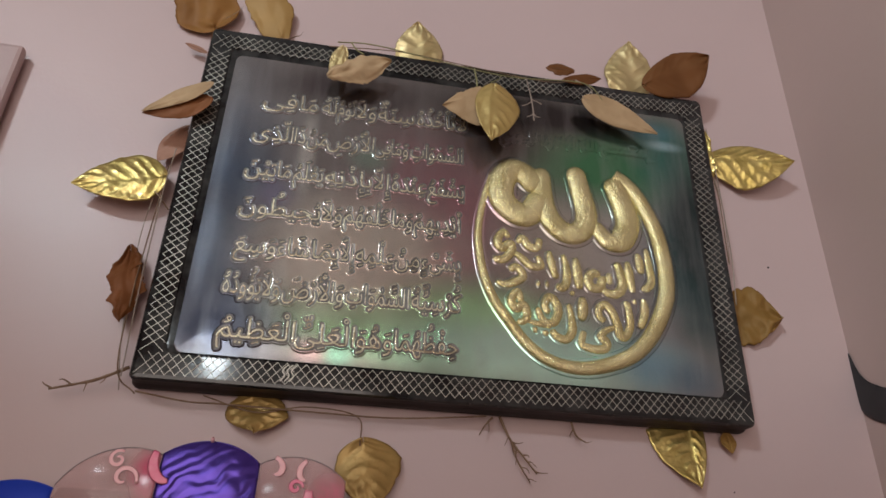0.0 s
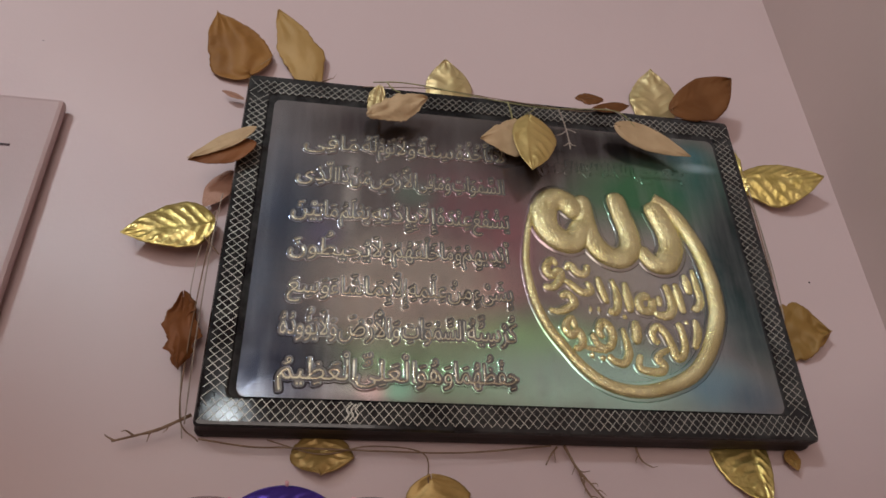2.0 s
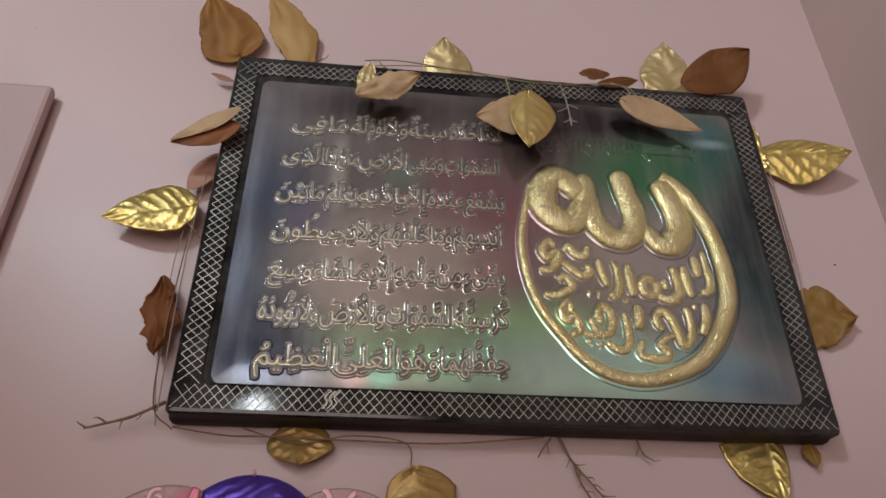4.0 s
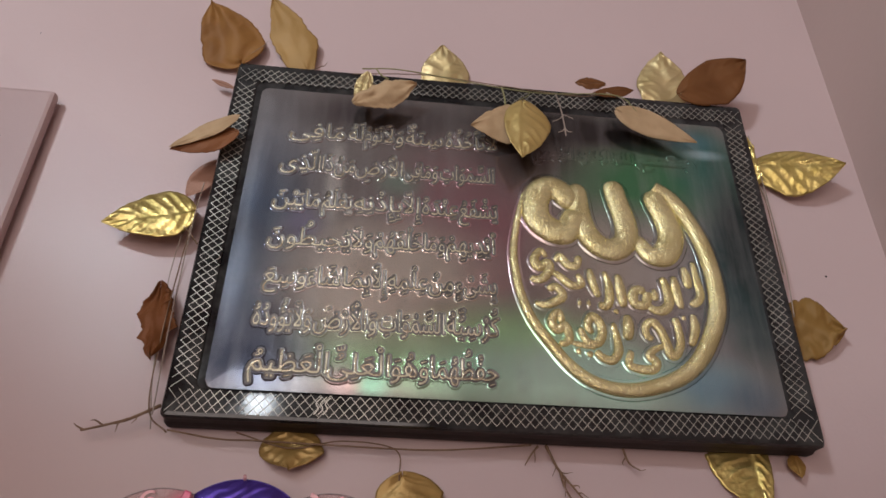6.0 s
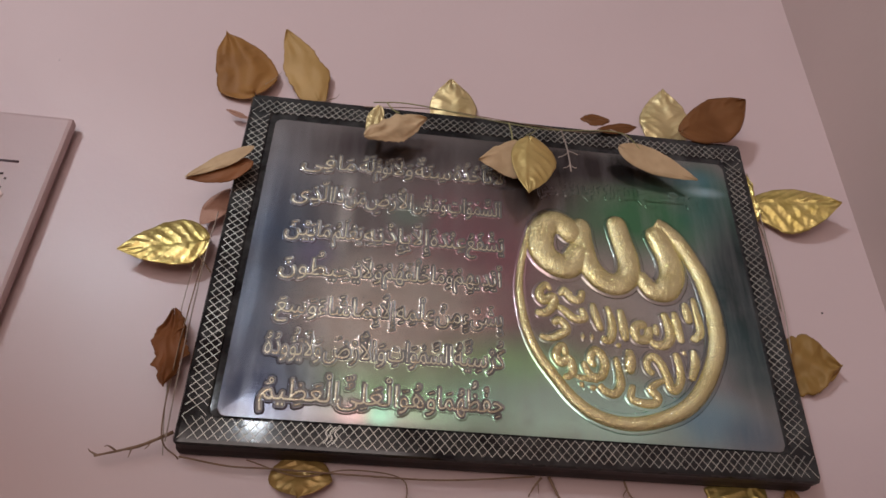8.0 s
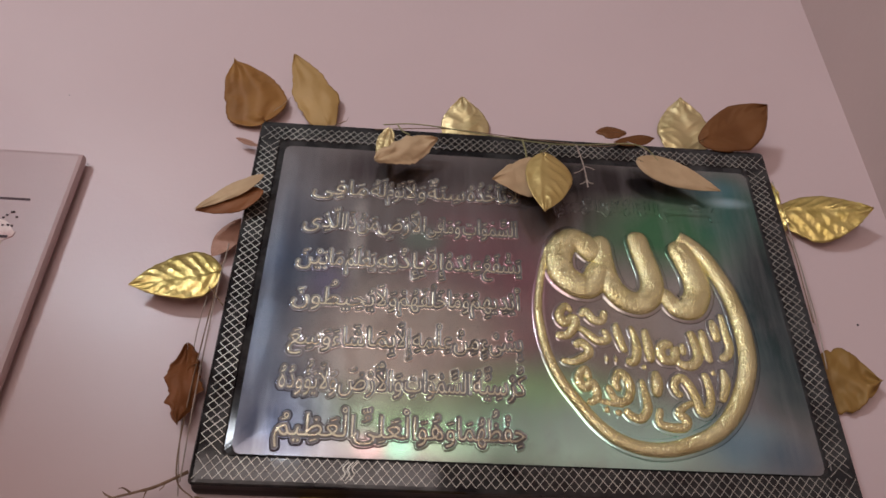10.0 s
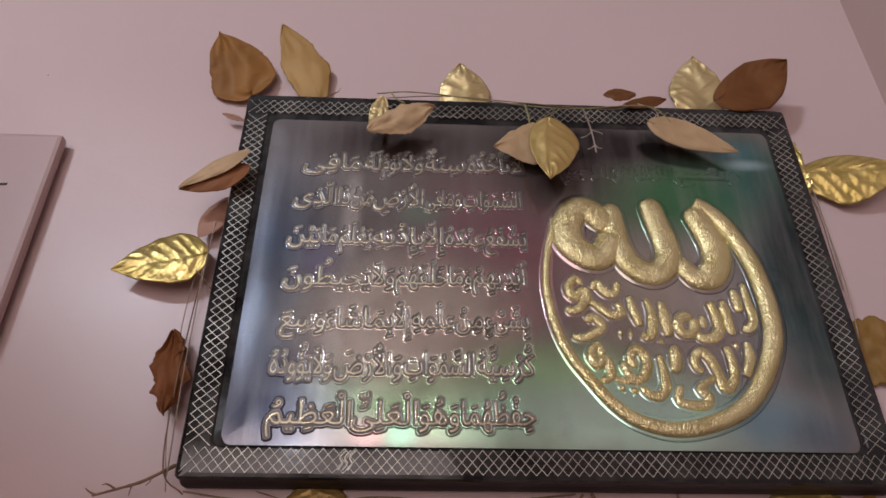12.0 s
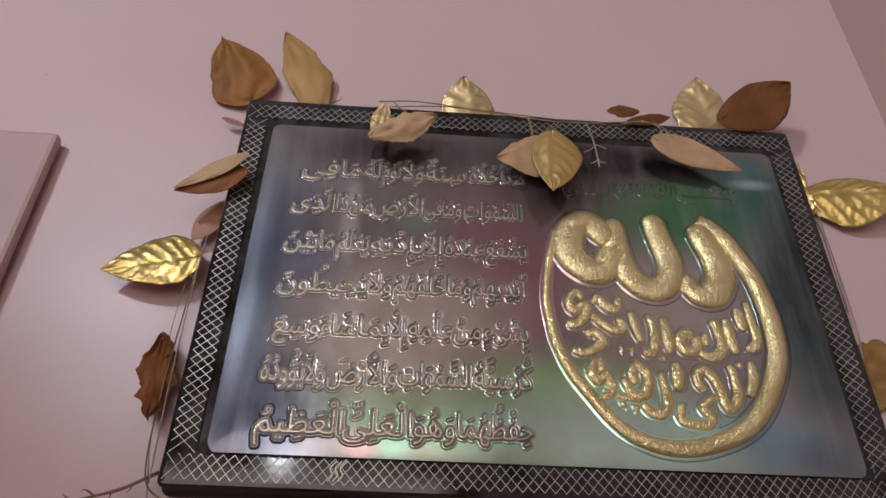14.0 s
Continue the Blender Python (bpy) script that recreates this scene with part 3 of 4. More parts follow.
def leaf(base, tip, width, material, back, roll=0, fold=12, curl=0.1, ripple=0.0, lobe=0.35, seed=0, label="", relief=1.0, ragged=0.05, veins=7, crumple=0.3, sides=(1, 1), ribs=(1, 1)):
    """A veined leaf from base to tip. roll turns it about its midrib, fold closes it along that, curl bends the tip back; lobe: where it is widest;
    sides and ribs: how wide and how ribbed each half is."""
    base, tip = Vector(base), Vector(tip)
    along = tip - base
    length, along = along.length, along.normalized()
    out = Vector((0, -1, 0))
    out = (out - along * out.dot(along)).normalized()
    out = Matrix.Rotation(radians(roll), 3, along) @ out
    side = along.cross(out)
    bm, nl, nw, rows = bmesh.new(), 72, 24, []
    shift = 0.37 + seed * 1.618
    for i in range(nl + 1):
        s = i / nl
        row = []
        for j in range(nw + 1):
            k = 2 * j / nw - 1
            half = width / 2 * (math.sin(math.pi / 2 * min(1.0, s / lobe)) ** 0.55 if s < lobe else (1 - ((s - lobe) / (1 - lobe)) ** 1.8) ** 0.95)
            half *= 1 + ragged * (noise.noise(Vector((s * 6, shift, k > 0))) + 0.5 * noise.noise(Vector((s * 17, shift, 3 + (k > 0)))))
            half *= sides[k > 0]
            x = k * max(half, 0.0005)
            rib = relief * ribs[k > 0] * (0.65 + 0.6 * noise.noise(Vector((s * 2.5, k * 1.5, shift + 9))))
            droop = -(0.07 + 0.25 * max(0, 0.36 - lobe)) * length * (abs(k) ** 1.4) * max(0, 1 - s / 0.35)
            h = -abs(x) * math.tan(radians(fold)) * (1 - 0.3 * s)
            phase = (s - 0.30 * abs(k)) * veins + 0.5 * (k > 0) + 0.25 * noise.noise(Vector((s * 5, k * 2, shift + 5)))
            ridge = abs(2 * (phase - math.floor(phase)) - 1) ** 2.6
            h += rib * 0.0014 * (width / 0.04) * (ridge - 0.4 * (phase - math.floor(phase))) * min(1, abs(k) * 3) * (1 - abs(k) ** 5)
            h -= relief * 0.0011 * math.exp(-((k / 0.12) ** 2))
            h += relief * 0.0005 * noise.noise(Vector((s * 9, k * 3, shift))) + relief * 0.00012 * noise.noise(Vector((s * 40, k * 15, shift)))
            h += crumple * 0.0008 * (abs(k) ** 1.5) * (2 * abs(noise.noise(Vector((s * 11, k * 3.5, shift + 2)))) - 0.3 * abs(noise.noise(Vector((s * 21, k * 9, shift + 4)))))
            h += -curl * length * (s - 0.15) ** 2 + ripple * width * noise.noise(Vector((s * 3.2, k * 1.7, shift)))
            row.append(bm.verts.new(base + along * (s * length + droop) + side * x + out * h - ORIGIN))
        rows.append(row)
    for a, b in zip(rows, rows[1:]):
        for j in range(nw):
            bm.faces.new((a[j], a[j + 1], b[j + 1], b[j]))
    bm.normal_update()
    if sum((f.normal for f in bm.faces), Vector()).dot(out) < 0:
        bmesh.ops.reverse_faces(bm, faces=bm.faces)
    ob = part("leaf", bm, [material, back], garland, label, True)
    thick = ob.modifiers.new("thickness", "SOLIDIFY")
    thick.thickness, thick.material_offset, thick.offset = 0.0005, 1, -1
    return ob


def wire(name, points, radius=0.0007, material=None, label=""):
    return part(name, sweep(bmesh.new(), spline([Vector(p) - ORIGIN for p in points], 8), 0.8 * radius, 6), material or STEM, garland, label, True)


G, D, B, E, K = LEAF_GOLD, LEAF_DULL, LEAF_BROWN, LEAF_BEIGE, LEAF_PINK
leaf((-0.2553, -0.01, 2.0323), (-0.2947, -0.022, 2.1026), 0.0636, LEAF_RUST, E, -6, 9, 0.04, 0.10, 0.24, 1, "dull brown-gold heart-shaped leaf", 0.4, 0.12, 5, 0.8)
leaf((-0.1886, -0.008, 2.0312), (-0.2332, -0.022, 2.1176), 0.0428, LEAF_TAN, E, -8, 8, 0.04, 0.06, 0.34, 2, "dull tan-gold narrow leaf", 0.15, 0.22)
leaf((-0.2563, -0.01, 1.9946), (-0.2768, -0.012, 2.0006), 0.0065, K, K, 0, 5, 0.0, 0, 0.5, 3)
leaf((-0.2357, -0.043, 1.9132), (-0.2883, -0.043, 1.8905), 0.0269, LEAF_DARK, E, 0, 10, 0.05, 0.08, 0.4, 4, "folded leaf, brown face", 0.3)
leaf((-0.2368, -0.048, 1.9262), (-0.2879, -0.0445, 1.89), 0.0152, E, E, 0, 8, 0.0, 0.1, 0.35, 4, "beige turned edge of a leaf", 0.3)
leaf((-0.2544, -0.014, 1.8999), (-0.2743, -0.014, 1.8608), 0.0224, K, K, 0, 8, 0.05, 0, 0.5, 5, "pinkish-brown leaf turned over", 0.3)
leaf((-0.2662, -0.02, 1.841), (-0.335, -0.023, 1.8243), 0.0493, G, E, 3, 10, 0.05, 0.03, 0.27, 6, "bright gold veined leaf", 1.0, 0.07, 7, 0.8, (0.9, 1.1))
leaf((-0.2764, -0.014, 1.7708), (-0.2686, -0.02, 1.7057), 0.0252, LEAF_DARK, B, -4, 10, 0.0, 0.22, 0.5, 7, "brown curled withered leaf", 0.4, 0.6)
leaf((-0.1564, -0.004, 1.6641), (-0.1548, -0.016, 1.6291), 0.0484, LEAF_OLD, E, 0, 10, 0.05, 0.06, 0.58, 8, "dull gold leaf below the frame", 0.7, 0.08, 6, 0.8)
leaf((-0.0705, -0.014, 1.6266), (-0.062, -0.018, 1.576), 0.0523, LEAF_OLD, G, 0, 18, 0.04, 0.05, 0.30, 9, "gold heart-shaped leaf on a stalk", 0.9, 0.08, 6, 0.5, (1.1, 0.9), (1.5, 0.4))
leaf((0.2112, -0.004, 1.6646), (0.2123, -0.014, 1.6093), 0.0566, G, E, 0, 8, 0.05, 0.04, 0.16, 10, "gold veined leaf below the frame", 1.0, 0.05, 6, 0.4, (0.5, 1.35))
leaf((0.2727, -0.004, 1.7753), (0.3184, -0.016, 1.7698), 0.0623, D, E, 0, 10, 0.05, 0.12, 0.30, 11, "dull brown-gold leaf beside the frame", 0.7, 0.14, 5)
leaf((0.2767, -0.01, 1.9526), (0.357, -0.034, 1.9453), 0.0504, G, E, 6, 12, 0.04, 0.03, 0.42, 12, "bright gold veined leaf", 1.1, 0.07, 6, 1.0, (0.62, 1.38))
leaf((0.2631, -0.02, 1.9195), (0.2668, -0.022, 1.9773), 0.0214, G, E, 10, 20, 0.1, 0.3, 0.4, 13, "crumpled gold leaf", 0.9, 0.25, 6, 2.0)
leaf((-0.0421, -0.004, 2.0159), (-0.0486, -0.014, 2.0772), 0.0517, LEAF_PALEGOLD, E, 0, 10, 0.06, 0.05, 0.42, 14, "gold leaf above the frame", 0.5, 0.05, 5, 1.0)
leaf((-0.1307, -0.056, 1.9501), (-0.0759, -0.058, 1.9787), 0.0259, E, D, 10, 14, 0.1, 0.12, 0.55, 15, "beige underside of a folded leaf", 0.3, 0.3)
leaf((-0.1229, -0.053, 1.9882), (-0.1306, -0.053, 1.9499), 0.0166, LEAF_PALEGOLD, E, 0, 16, 0.1, 0.1, 0.4, 16, "small folded gold leaf", 0.6, 0.1, 4, 1.2)
leaf((0.0181, -0.046, 1.9602), (-0.0232, -0.048, 1.9413), 0.0420, E, D, -8, 6, 0.06, 0.04, 0.16, 17, "beige underside of a hanging leaf", 0.15, 0.12, 8, 0.3, (1.45, 0.55))
leaf((0.025, -0.056, 1.9649), (0.0212, -0.06, 1.8992), 0.0440, LEAF_WARM, E, 0, 14, 0.03, 0.02, 0.30, 18, "warm gold heart-shaped hanging leaf", 1.0, 0.04, 6, 0.2, (1.25, 0.78), (1.5, 0.1))
leaf((0.1151, -0.036, 2.0192), (0.0866, -0.034, 2.0217), 0.0195, B, B, 12, 8, 0.1, 0.08, 0.55, 19, "small brown leaf", 0.3, 0.3)
leaf((0.1053, -0.036, 2.0054), (0.1474, -0.034, 2.0169), 0.0125, B, B, 10, 12, 0.05, 0.05, 0.6, 20, "", 0.4)
leaf((0.1941, -0.004, 2.0225), (0.1938, -0.016, 2.0965), 0.0575, LEAF_PALEGOLD, E, -6, 10, 0.05, 0.06, 0.42, 21, "pale gold leaf above the frame", 0.6, 0.06, 6, 1.2)
leaf((0.1985, -0.034, 2.0184), (0.2686, -0.05, 2.0591), 0.0514, B, B, 8, 8, 0.04, 0.05, 0.5, 22, "brown leaf above the frame", 0.5, 0.05, 7, 0.2, (0.75, 1.25))
leaf((0.124, -0.048, 1.9725), (0.197, -0.046, 1.9449), 0.0292, E, D, 8, 8, 0.04, 0.06, 0.30, 23, "beige underside of a drooping leaf", 0.2)
leaf((0.2465, -0.006, 1.6578), (0.2469, -0.01, 1.6397), 0.0148, D, E, 0, 10, 0, 0, 0.4, 24)

wire("stem", [(-0.129, -0.045, 2.001), (-0.09, -0.046, 2.003), (-0.001, -0.046, 1.992), (0.05, -0.046, 1.989), (0.107, -0.046, 1.995), (0.128, -0.048, 1.99), (0.14, -0.047, 1.975)], 0.0008, STEM_GREEN, "thin olive wire stem")
wire("stem", [(-0.138, -0.034, 2.004), (-0.067, -0.04, 2.005), (0.004, -0.042, 1.998), (0.085, -0.04, 1.995), (0.115, -0.04, 2.003)], 0.0006, STEM)
wire("stem", [(-0.262, -0.018, 1.853), (-0.263, -0.018, 1.817), (-0.265, -0.018, 1.733), (-0.262, -0.018, 1.669), (-0.247, -0.012, 1.652)], 0.0007, STEM)
wire("stem", [(-0.256, -0.03, 1.865), (-0.259, -0.026, 1.817), (-0.259, -0.024, 1.733), (-0.257, -0.022, 1.662)], 0.0007, STEM_PALE)
wire("stem", [(-0.267, -0.016, 1.843), (-0.272, -0.012, 1.782), (-0.267, -0.012, 1.7), (-0.259, -0.012, 1.654)], 0.0006, STEM_PALE)
wire("stem", [(0.269, -0.02, 1.98), (0.273, -0.018, 1.922), (0.275, -0.016, 1.832), (0.271, -0.016, 1.778)], 0.0007, STEM_PALE)
wire("stem", [(-0.247, -0.012, 1.654), (-0.209, -0.012, 1.649), (-0.179, -0.012, 1.649), (-0.118, -0.012, 1.648), (-0.046, -0.012, 1.648), (0.028, -0.012, 1.655)], 0.0009, STEM)
wire("stem", [(-0.197, -0.01, 1.655), (-0.156, -0.01, 1.645), (-0.118, -0.01, 1.652), (-0.077, -0.012, 1.647), (-0.073, -0.014, 1.624)], 0.0007, STEM)

wire("stem", [(-0.271, -0.016, 1.7507), (-0.2679, -0.018, 1.7551), (-0.2635, -0.018, 1.7576)], 0.0011, LEAF_DARK)
wire("stem", [(-0.2704, -0.015, 1.7719), (-0.2712, -0.016, 1.7661), (-0.2672, -0.016, 1.7644)], 0.0006, LEAF_DARK)
wire("stem", [(-0.2678, -0.02, 1.8256), (-0.2617, -0.02, 1.8194), (-0.2524, -0.022, 1.8079)], 0.0008, STEM)
wire("stem", [(0.2675, -0.018, 1.9241), (0.271, -0.018, 1.896), (0.2704, -0.018, 1.8572), (0.2696, -0.018, 1.8217)], 0.0007, STEM)
wire("stem", [(0.2711, -0.016, 1.9189), (0.2748, -0.016, 1.8896), (0.2739, -0.016, 1.8523), (0.2716, -0.016, 1.8205)], 0.0006, STEM_PALE)
wire("stem", [(-0.2428, -0.02, 2.0325), (-0.2359, -0.016, 2.0455), (-0.2303, -0.012, 2.0603)], 0.0003, STEM_PALE)


def twig(points, radius, shoots, seed):
    """A dry knotty twig with side shoots, one mesh."""
    rnd = random.Random(seed)
    bm, main = bmesh.new(), spline([Vector(p) - ORIGIN for p in points], 8)
    sweep(bm, main, lambda t: radius * (1.1 - 0.5 * t) * (1 + 0.35 * noise.noise(Vector((t * 9, seed, 0)))), 7)
    for k in range(shoots):
        at = main[int(len(main) * (0.25 + 0.7 * k / max(1, shoots - 1)) * 0.98)]
        way = (main[-1] - main[0]).normalized()
        turn = rnd.choice((-1, 1)) * rnd.uniform(25, 60)
        way = Matrix.Rotation(radians(turn), 3, "Y") @ way
        far = rnd.uniform(0.005, 0.011)
        bend = Vector((rnd.uniform(-1, 1), rnd.uniform(-1, 0.5), rnd.uniform(-1, 1))) * 0.002
        sweep(bm, spline([at, at + way * far * 0.5 + bend, at + way * far], 5), lambda t: radius * 0.6 * (1.05 - 0.7 * t), 6)
    return part("twig", bm, STEM, garland, "dry brown knotty twig", True)


twig([(-0.188, -0.012, 2.024), (-0.180, -0.016, 2.022), (-0.171, -0.018, 2.026)], 0.0009, 2, 11)
twig([(-0.254, -0.016, 1.671), (-0.275, -0.015, 1.66), (-0.29, -0.015, 1.655), (-0.307, -0.015, 1.65)], 0.0013, 4, 3)
twig([(0.034, -0.01, 1.655), (0.028, -0.01, 1.648), (0.023, -0.01, 1.64)], 0.0009, 1, 4)
twig([(0.04, -0.01, 1.656), (0.049, -0.01, 1.638), (0.059, -0.01, 1.626), (0.071, -0.01, 1.612)], 0.0011, 6, 5)
twig([(0.05, -0.01, 1.637), (0.054, -0.01, 1.623), (0.065, -0.01, 1.605)], 0.0009, 4, 6)
twig([(0.102, -0.01, 1.656), (0.106, -0.01, 1.645), (0.114, -0.01, 1.64)], 0.0009, 2, 7)
wire("twig", [(0.0607, -0.046, 1.9892), (0.0643, -0.047, 1.9683), (0.0661, -0.047, 1.9522), (0.0669, -0.047, 1.9377)], 0.0009, STEM_PALE, "pale forked sprig")
wire("twig", [(0.0656, -0.047, 1.9613), (0.0607, -0.047, 1.9564), (0.0549, -0.047, 1.9535)], 0.0006, STEM_PALE)
wire("twig", [(0.0657, -0.047, 1.9628), (0.0707, -0.047, 1.9613), (0.0752, -0.047, 1.959)], 0.0006, STEM_PALE)
wire("twig", [(0.0669, -0.047, 1.946), (0.0633, -0.047, 1.9427), (0.0598, -0.047, 1.9409)], 0.0006, STEM_PALE)
wire("twig", [(0.0669, -0.047, 1.946), (0.0695, -0.047, 1.9428), (0.0728, -0.047, 1.9425)], 0.0006, STEM_PALE)
wire("twig", [(0.007, -0.046, 1.992), (0.009, -0.047, 1.98), (0.01, -0.047, 1.969)], 0.0011, STEM_GREEN)
wire("twig", [(0.035, -0.046, 1.989), (0.031, -0.05, 1.98), (0.022, -0.054, 1.971)], 0.0007, STEM_GREEN)
wire("twig", [(-0.116, -0.046, 2.002), (-0.11, -0.05, 1.99), (-0.103, -0.054, 1.982)], 0.0010, STEM_GREEN)
wire("twig", [(0.115, -0.04, 2.003), (0.128, -0.044, 1.993), (0.13, -0.047, 1.979)], 0.0008, STEM_PALE)

# ---- the pink board ----
board = thing("pink_board", (-0.58, -0.002, 1.70), "flat pink painted board with a printed flower", "wall board")


def board_bm():
    return box(bmesh.new(), -0.22, 0.166, -0.014, -0.003, -0.25, 0.2665, 0.004)


part("panel", board_bm(), BOARD, board)
part("spacer", box(bmesh.new(), -0.17, 0.14, -0.0028, 0.002, -0.2, 0.22), BOARD, board)
DARK = metal_leaf("dark_print_ink", (0.05, 0.025, 0.03), (0.08, 0.04, 0.045), 0.5, 100, 0.1, 0.0)
PRINT = Mat("pale_flower_print", 0.4)
PRINT.set("Base Color", PRINT.ramp(PRINT.noise(55, 4), (0.42, (0.75, 0.60, 0.55)), (0.62, (0.55, 0.30, 0.27))))
part("printed_rule", box(bmesh.new(), -0.15, 0.134, -0.0148, -0.0138, 0.2075, 0.2095), DARK, board, "thin dark ruled line")


def patch():
    bm = bmesh.new()
    ring_a = []
    for k in range(40):
        a = math.tau * k / 40
        r = 1 + 0.06 * math.sin(5 * a) + 0.04 * math.sin(11 * a + 1)
        ring_a.append((0.070 + 0.060 * r * math.cos(a), 0.168 + 0.027 * r * math.sin(a)))
    v0 = [bm.verts.new((x, -0.0149, z)) for x, z in ring_a]
    v1 = [bm.verts.new((x, -0.0138, z)) for x, z in ring_a]
    bm.faces.new(v0[::-1])
    for k in range(40):
        bm.faces.new((v0[k], v0[(k + 1) % 40], v1[(k + 1) % 40], v1[k]))
    bmesh.ops.recalc_face_normals(bm, faces=bm.faces)
    return bm


part("printed_flower", patch(), PRINT.mat, board, "pale pink printed flower shape")
part("printed_rule", box(bmesh.new(), 0.02, 0.128, -0.0156, -0.0146, 0.166, 0.1685), DARK, board)
speck = bmesh.new()
rnd = random.Random(5)
for k in range(14):
    x, z = 0.122 + rnd.uniform(-0.02, 0.008), 0.182 + rnd.uniform(-0.006, 0.012)
    box(speck, x, x + 0.0016, -0.0156, -0.0146, z, z + 0.0014)
tagged(part("printed_specks", speck, DARK, board), kind="stuff")

# ---- the petal decoration below ----
petals = thing("petal_decoration", (-0.177, -0.03, 1.5585), "party decoration of overlapping blue, purple and clear pink round petals", "decoration")
PURPLE = Mat("purple_foil", 0.26, 0.7, (0.095, 0.052, 0.37))
wave = PURPLE.node("ShaderNodeTexWave", Vector=PURPLE.node("ShaderNodeMapping", Vector=PURPLE.co, Rotation=(0, 0.5, 0)).outputs[0], Scale=42.0, Distortion=9.0, Detail=1.5, Detail_Scale=1.2)
wave.bands_direction = "Z"
PURPLE.bump(PURPLE.math("ADD", PURPLE.noise(26, 2), PURPLE.math("MULTIPLY", wave.outputs["Fac"], 0.10)), 0.6, 0.006)
BLUE = Mat("blue_plastic", 0.3, 0.2, (0.01, 0.05, 0.55))
BLUE.bump(BLUE.noise(30, 3), 0.3, 0.002)
PINK = Mat("pink_print", 0.35, 0.1, (0.85, 0.22, 0.36))
PINK.set("Base Color", PINK.ramp(PINK.noise(90, 3), (0.35, (0.8, 0.16, 0.30)), (0.7, (0.9, 0.42, 0.52))))
PALE = Mat("pale_pink_print", 0.35, 0.1, (0.88, 0.50, 0.54))


def clear_plastic(x, z, rx, rz):
    """Clear film with a cloud of sheer pink print."""
    m = Mat("clear_pink_plastic", 0.12)
    cloud = m.math("MULTIPLY", m.blob(x, z, rx, rz), m.ramp(m.noise(60, 3), (0.3, (0.5, 0.5, 0.5)), (0.6, (1, 1, 1))))
    m.set("Base Color", m.mix(cloud, (0.74, 0.46, 0.47), (0.88, 0.16, 0.30)))
    m.set("Alpha", m.math("MULTIPLY_ADD", cloud, 0.5, 0.32))
    return m.mat


CLEAR_A, CLEAR_B = clear_plastic(0.014, 0.034, 0.022, 0.03), clear_plastic(0.026, 0.018, 0.026, 0.034)
GREY = Mat("smoky_plastic", 0.25, 0.0, (0.30, 0.25, 0.26))


def petal(x, z, y, r, left, right, material, label):
    """A thin domed lobe: a disc cut at its neighbours' edges, with a rim."""
    bm, cols = bmesh.new(), []
    for i in range(33):
        u = left + (right - left) * i / 32 - x
        top = math.sqrt(max(r * r - u * u, 1e-8))
        col = []
        for k in range(17):
            w = -0.02 + (top + 0.02) * (1 - (1 - k / 16) ** 1.6)
            d = max(0.0, 1 - (u * u + w * w) / (r * r))
            col.append(bm.verts.new((u, -0.006 * d**0.7, w)))
        cols.append(col)
    for a, b in zip(cols, cols[1:]):
        for k in range(16):
            bm.faces.new((a[k], b[k], b[k + 1], a[k + 1]))
    bmesh.ops.recalc_face_normals(bm, faces=bm.faces)
    ob = part("petal", bm, material, petals, label, True)
    thick = ob.modifiers.new("thickness", "SOLIDIFY")
    thick.thickness, thick.offset = 0.0006, 0
    ob.location = (x + 0.18, y + 0.03, z - 1.56)
    rim = [Vector((u, 0.0, math.sqrt(max(r * r - u * u, 1e-8)))) for u in (left + (right - left) * i / 32 - x for i in range(33))]
    part("rim", sweep(bmesh.new(), rim, 0.0005, 6), GREY.mat if material in (CLEAR_A, CLEAR_B) else material, ob, "", True)
    return ob


def swirl(owner, cx, cz, size, start, turns, width, material, flip=1):
    """A tapering scroll on a petal."""
    pts = []
    for k in range(26):
        t = k / 25
        a, rr = radians(start) + flip * math.tau * turns * t, size * (1 - 0.8 * t)
        pts.append(Vector((cx + rr * math.cos(a), -0.0066, cz + rr * math.sin(a))))
    part("scroll", sweep(bmesh.new(), pts, lambda t: width * (0.35 + 0.9 * math.sin(math.pi * min(1, t * 0.8 + 0.15))), 8, 0.04), material, owner, "", True)


petal(-0.297, 1.531, -0.050, 0.051, -0.345, -0.2765, BLUE.mat, "glossy blue petal")
clear_a = petal(-0.231, 1.556, -0.050, 0.051, -0.276, -0.2128, CLEAR_A, "clear petal with pink printed scrolls")
petal(-0.181, 1.563, -0.050, 0.0515, -0.2124, -0.1465, PURPLE.mat, "crinkled purple foil petal")
clear_b = petal(-0.122, 1.5565, -0.050, 0.051, -0.1462, -0.086, CLEAR_B, "clear petal with pink printed scrolls")
petal(-0.078, 1.527, -0.050, 0.051, -0.0855, -0.03, BLUE.mat, "glossy blue petal")
swirl(clear_a, -0.008, 0.042, 0.006, 60, 1.2, 0.0011, PALE.mat)
swirl(clear_a, -0.002, 0.030, 0.009, -20, 0.9, 0.0013, PALE.mat)
swirl(clear_a, 0.030, 0.032, 0.022, 130, 0.22, 0.0030, PINK.mat)
smoky = box(bmesh.new(), -0.0445, 0.0178, -0.0012, -0.0004, -0.03, 0.0225)
SMOKE = Mat("smoky_plastic_strip", 0.3, 0.0, (0.40, 0.33, 0.32))
part("smoky_strip", smoky, SMOKE.mat, clear_a, "grey smoky strip")
swirl(clear_b, -0.014, 0.040, 0.009, 90, -0.45, 0.0018, PALE.mat)
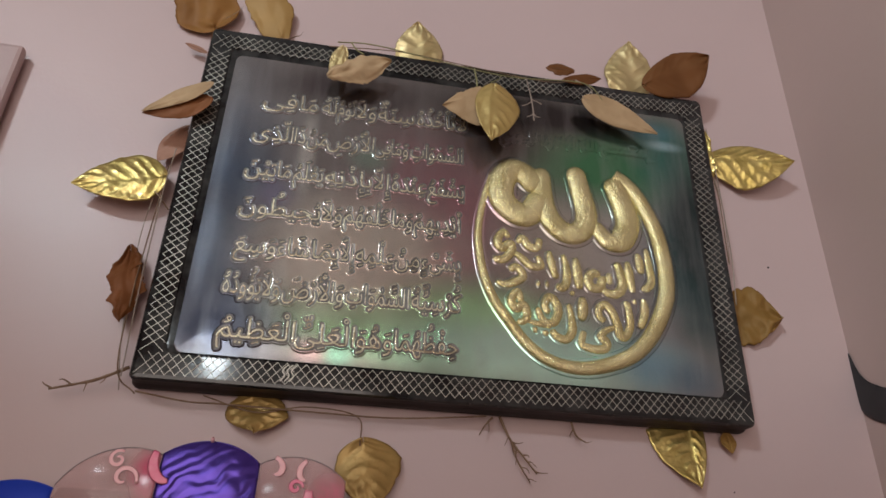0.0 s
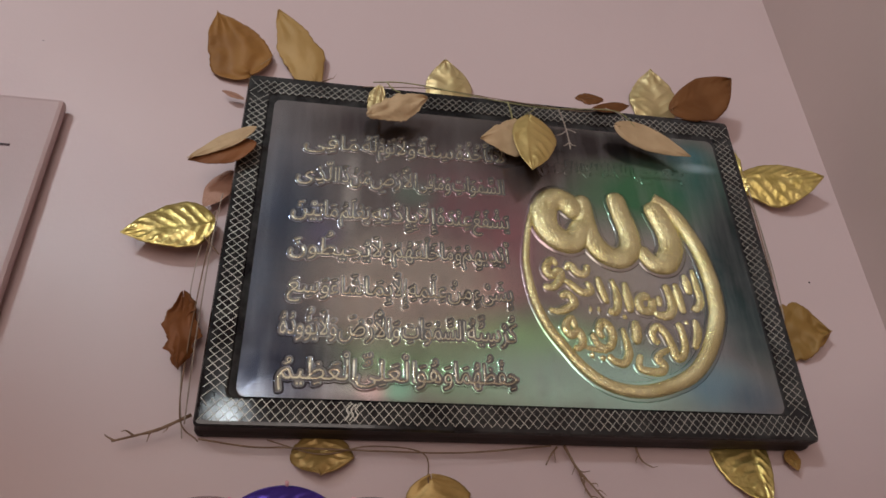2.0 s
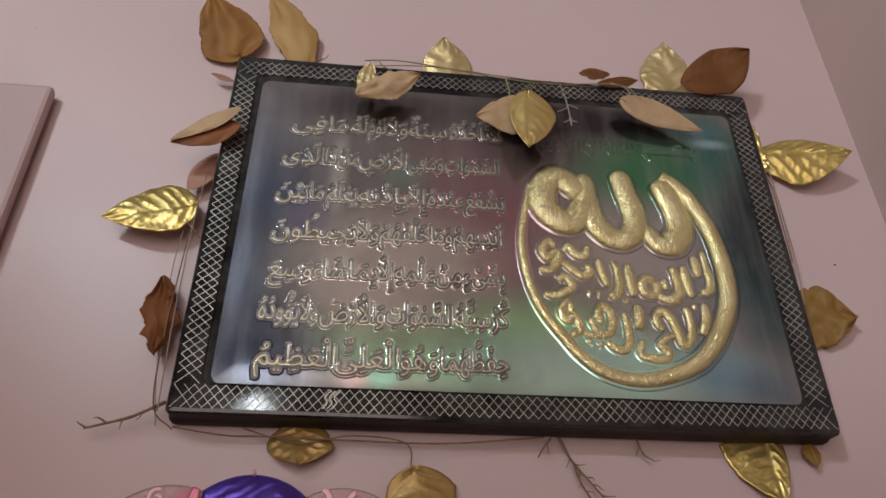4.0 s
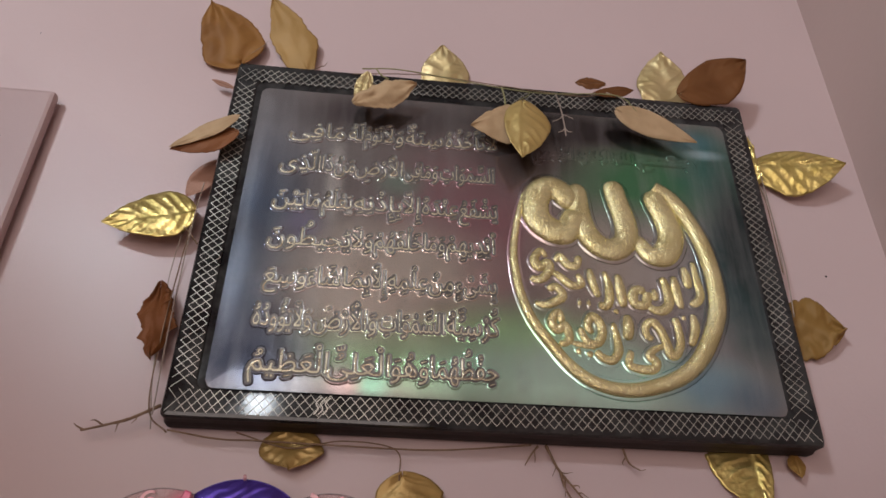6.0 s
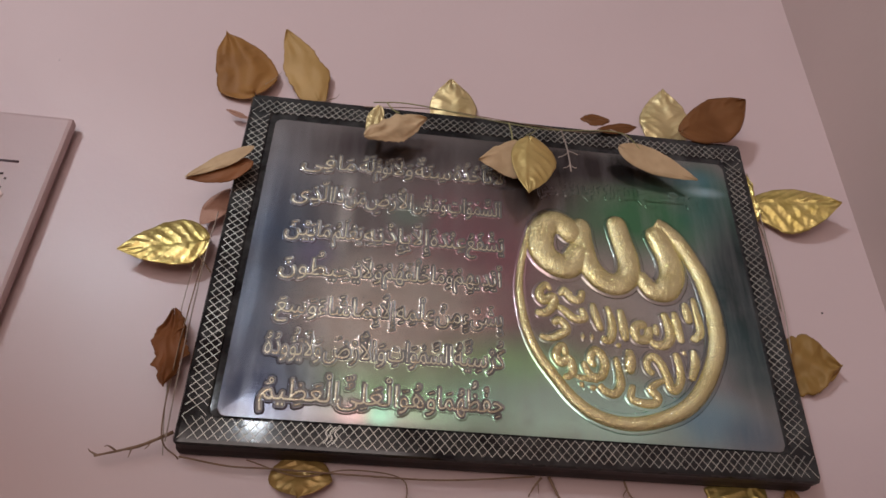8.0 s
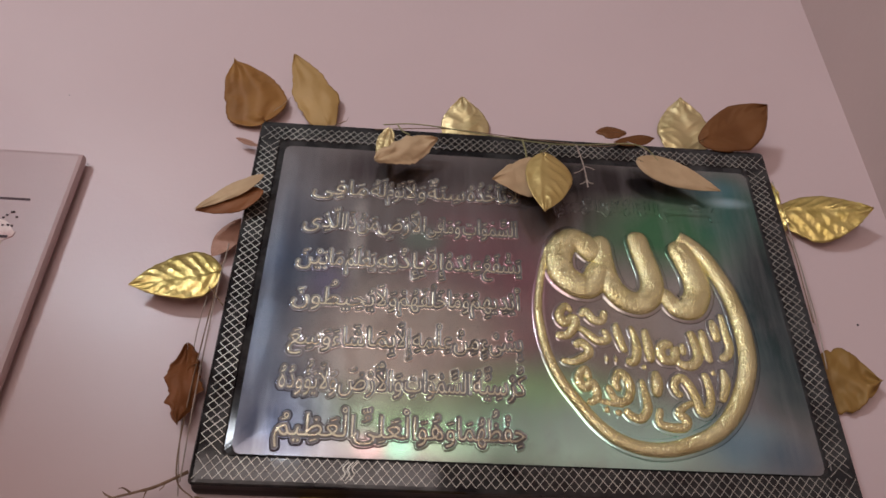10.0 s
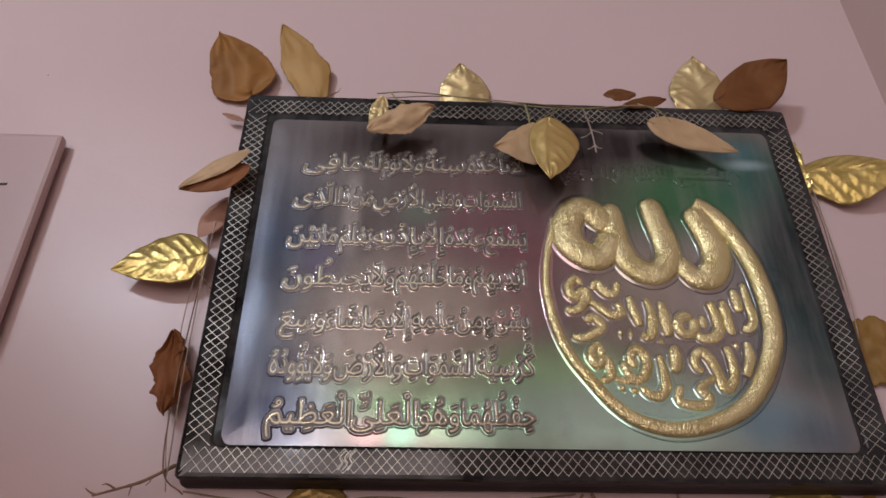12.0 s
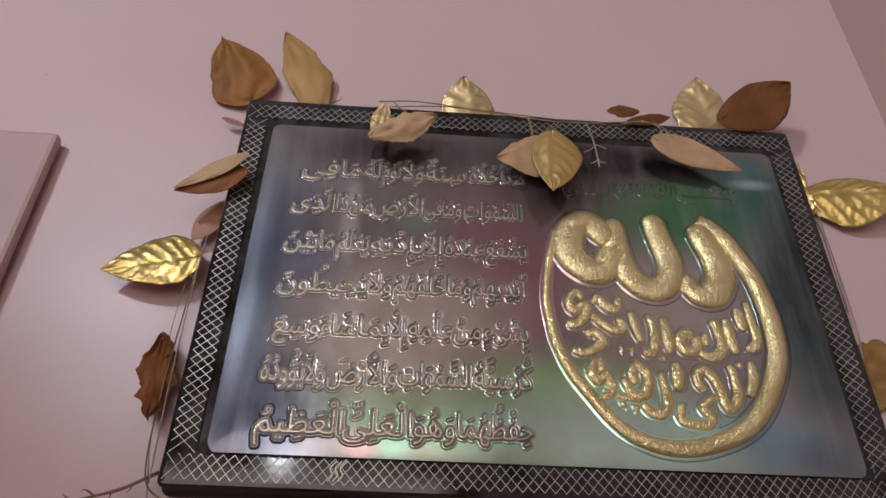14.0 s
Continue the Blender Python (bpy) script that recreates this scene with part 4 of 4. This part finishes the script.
swirl(clear_b, 0.002, 0.030, 0.005, 0, 1.1, 0.0012, PINK.mat)
swirl(clear_b, 0.026, 0.020, 0.017, 150, 0.35, 0.0035, PINK.mat)
swirl(clear_b, 0.010, 0.036, 0.012, 100, 0.3, 0.0018, PALE.mat)
for x, z in ((-0.022, 0.016), (-0.010, 0.013), (0.004, 0.016)):
    swirl(clear_a, x, z, 0.007, 200, 0.45, 0.0016, GREY.mat)
pin = sweep(bmesh.new(), [Vector((-0.0, -0.028, 0.053)), Vector((0, -0.030, 0.0555))], 0.0012, 8)
part("pin", pin, PALE.mat, petals, "small pale pin head", True)

# ---- the black decal on the side wall ----
decal = bmesh.new()
line = spline([(EAST_X - 0.0012, y, z) for y, z in ((-0.0005, 1.746), (-0.002, 1.722), (-0.009, 1.704), (-0.022, 1.691), (-0.05, 1.682), (-0.10, 1.684))], 8)
sweep(decal, line, lambda t: 0.001 + 0.015 * min(1, t / 0.5) if t < 0.7 else 0.016 * (1.02 - t) / 0.32 + 0.0004, 10, 0.08, Vector((-1, 0, 0)))
INK = Mat("black_decal", 0.45, 0.0, (0.012, 0.013, 0.016))
INK.set("Base Color", INK.ramp(INK.noise(40, 3), (0.3, (0.010, 0.011, 0.013)), (0.8, (0.022, 0.022, 0.026))))
tagged(part("wall_decal", decal, INK.mat, None, "", True), "black curved sticker shape on the side wall", "wall decal")

# ---- dark specks on the wall, modelled as tiny domes ----
SPECK = metal_leaf("dark_speck", (0.03, 0.02, 0.02), (0.07, 0.05, 0.045), 0.5, 300, 0.2, 0.5)
for x, z, size in ((-0.460, 2.054, 0.0006), (0.325, 1.831, 0.0011), (0.249, 1.609, 0.0007)):
    nail = bmesh.new()
    bmesh.ops.create_uvsphere(nail, u_segments=12, v_segments=6, radius=size)
    for v in nail.verts:
        v.co = Vector((v.co.x, v.co.y * 0.6 - 0.0002, v.co.z))
    head = tagged(part("nail", nail, SPECK, None, "", True), "tiny dark speck on the pink wall", "nail", "nails in the wall")
    head.location = (x, 0, z)
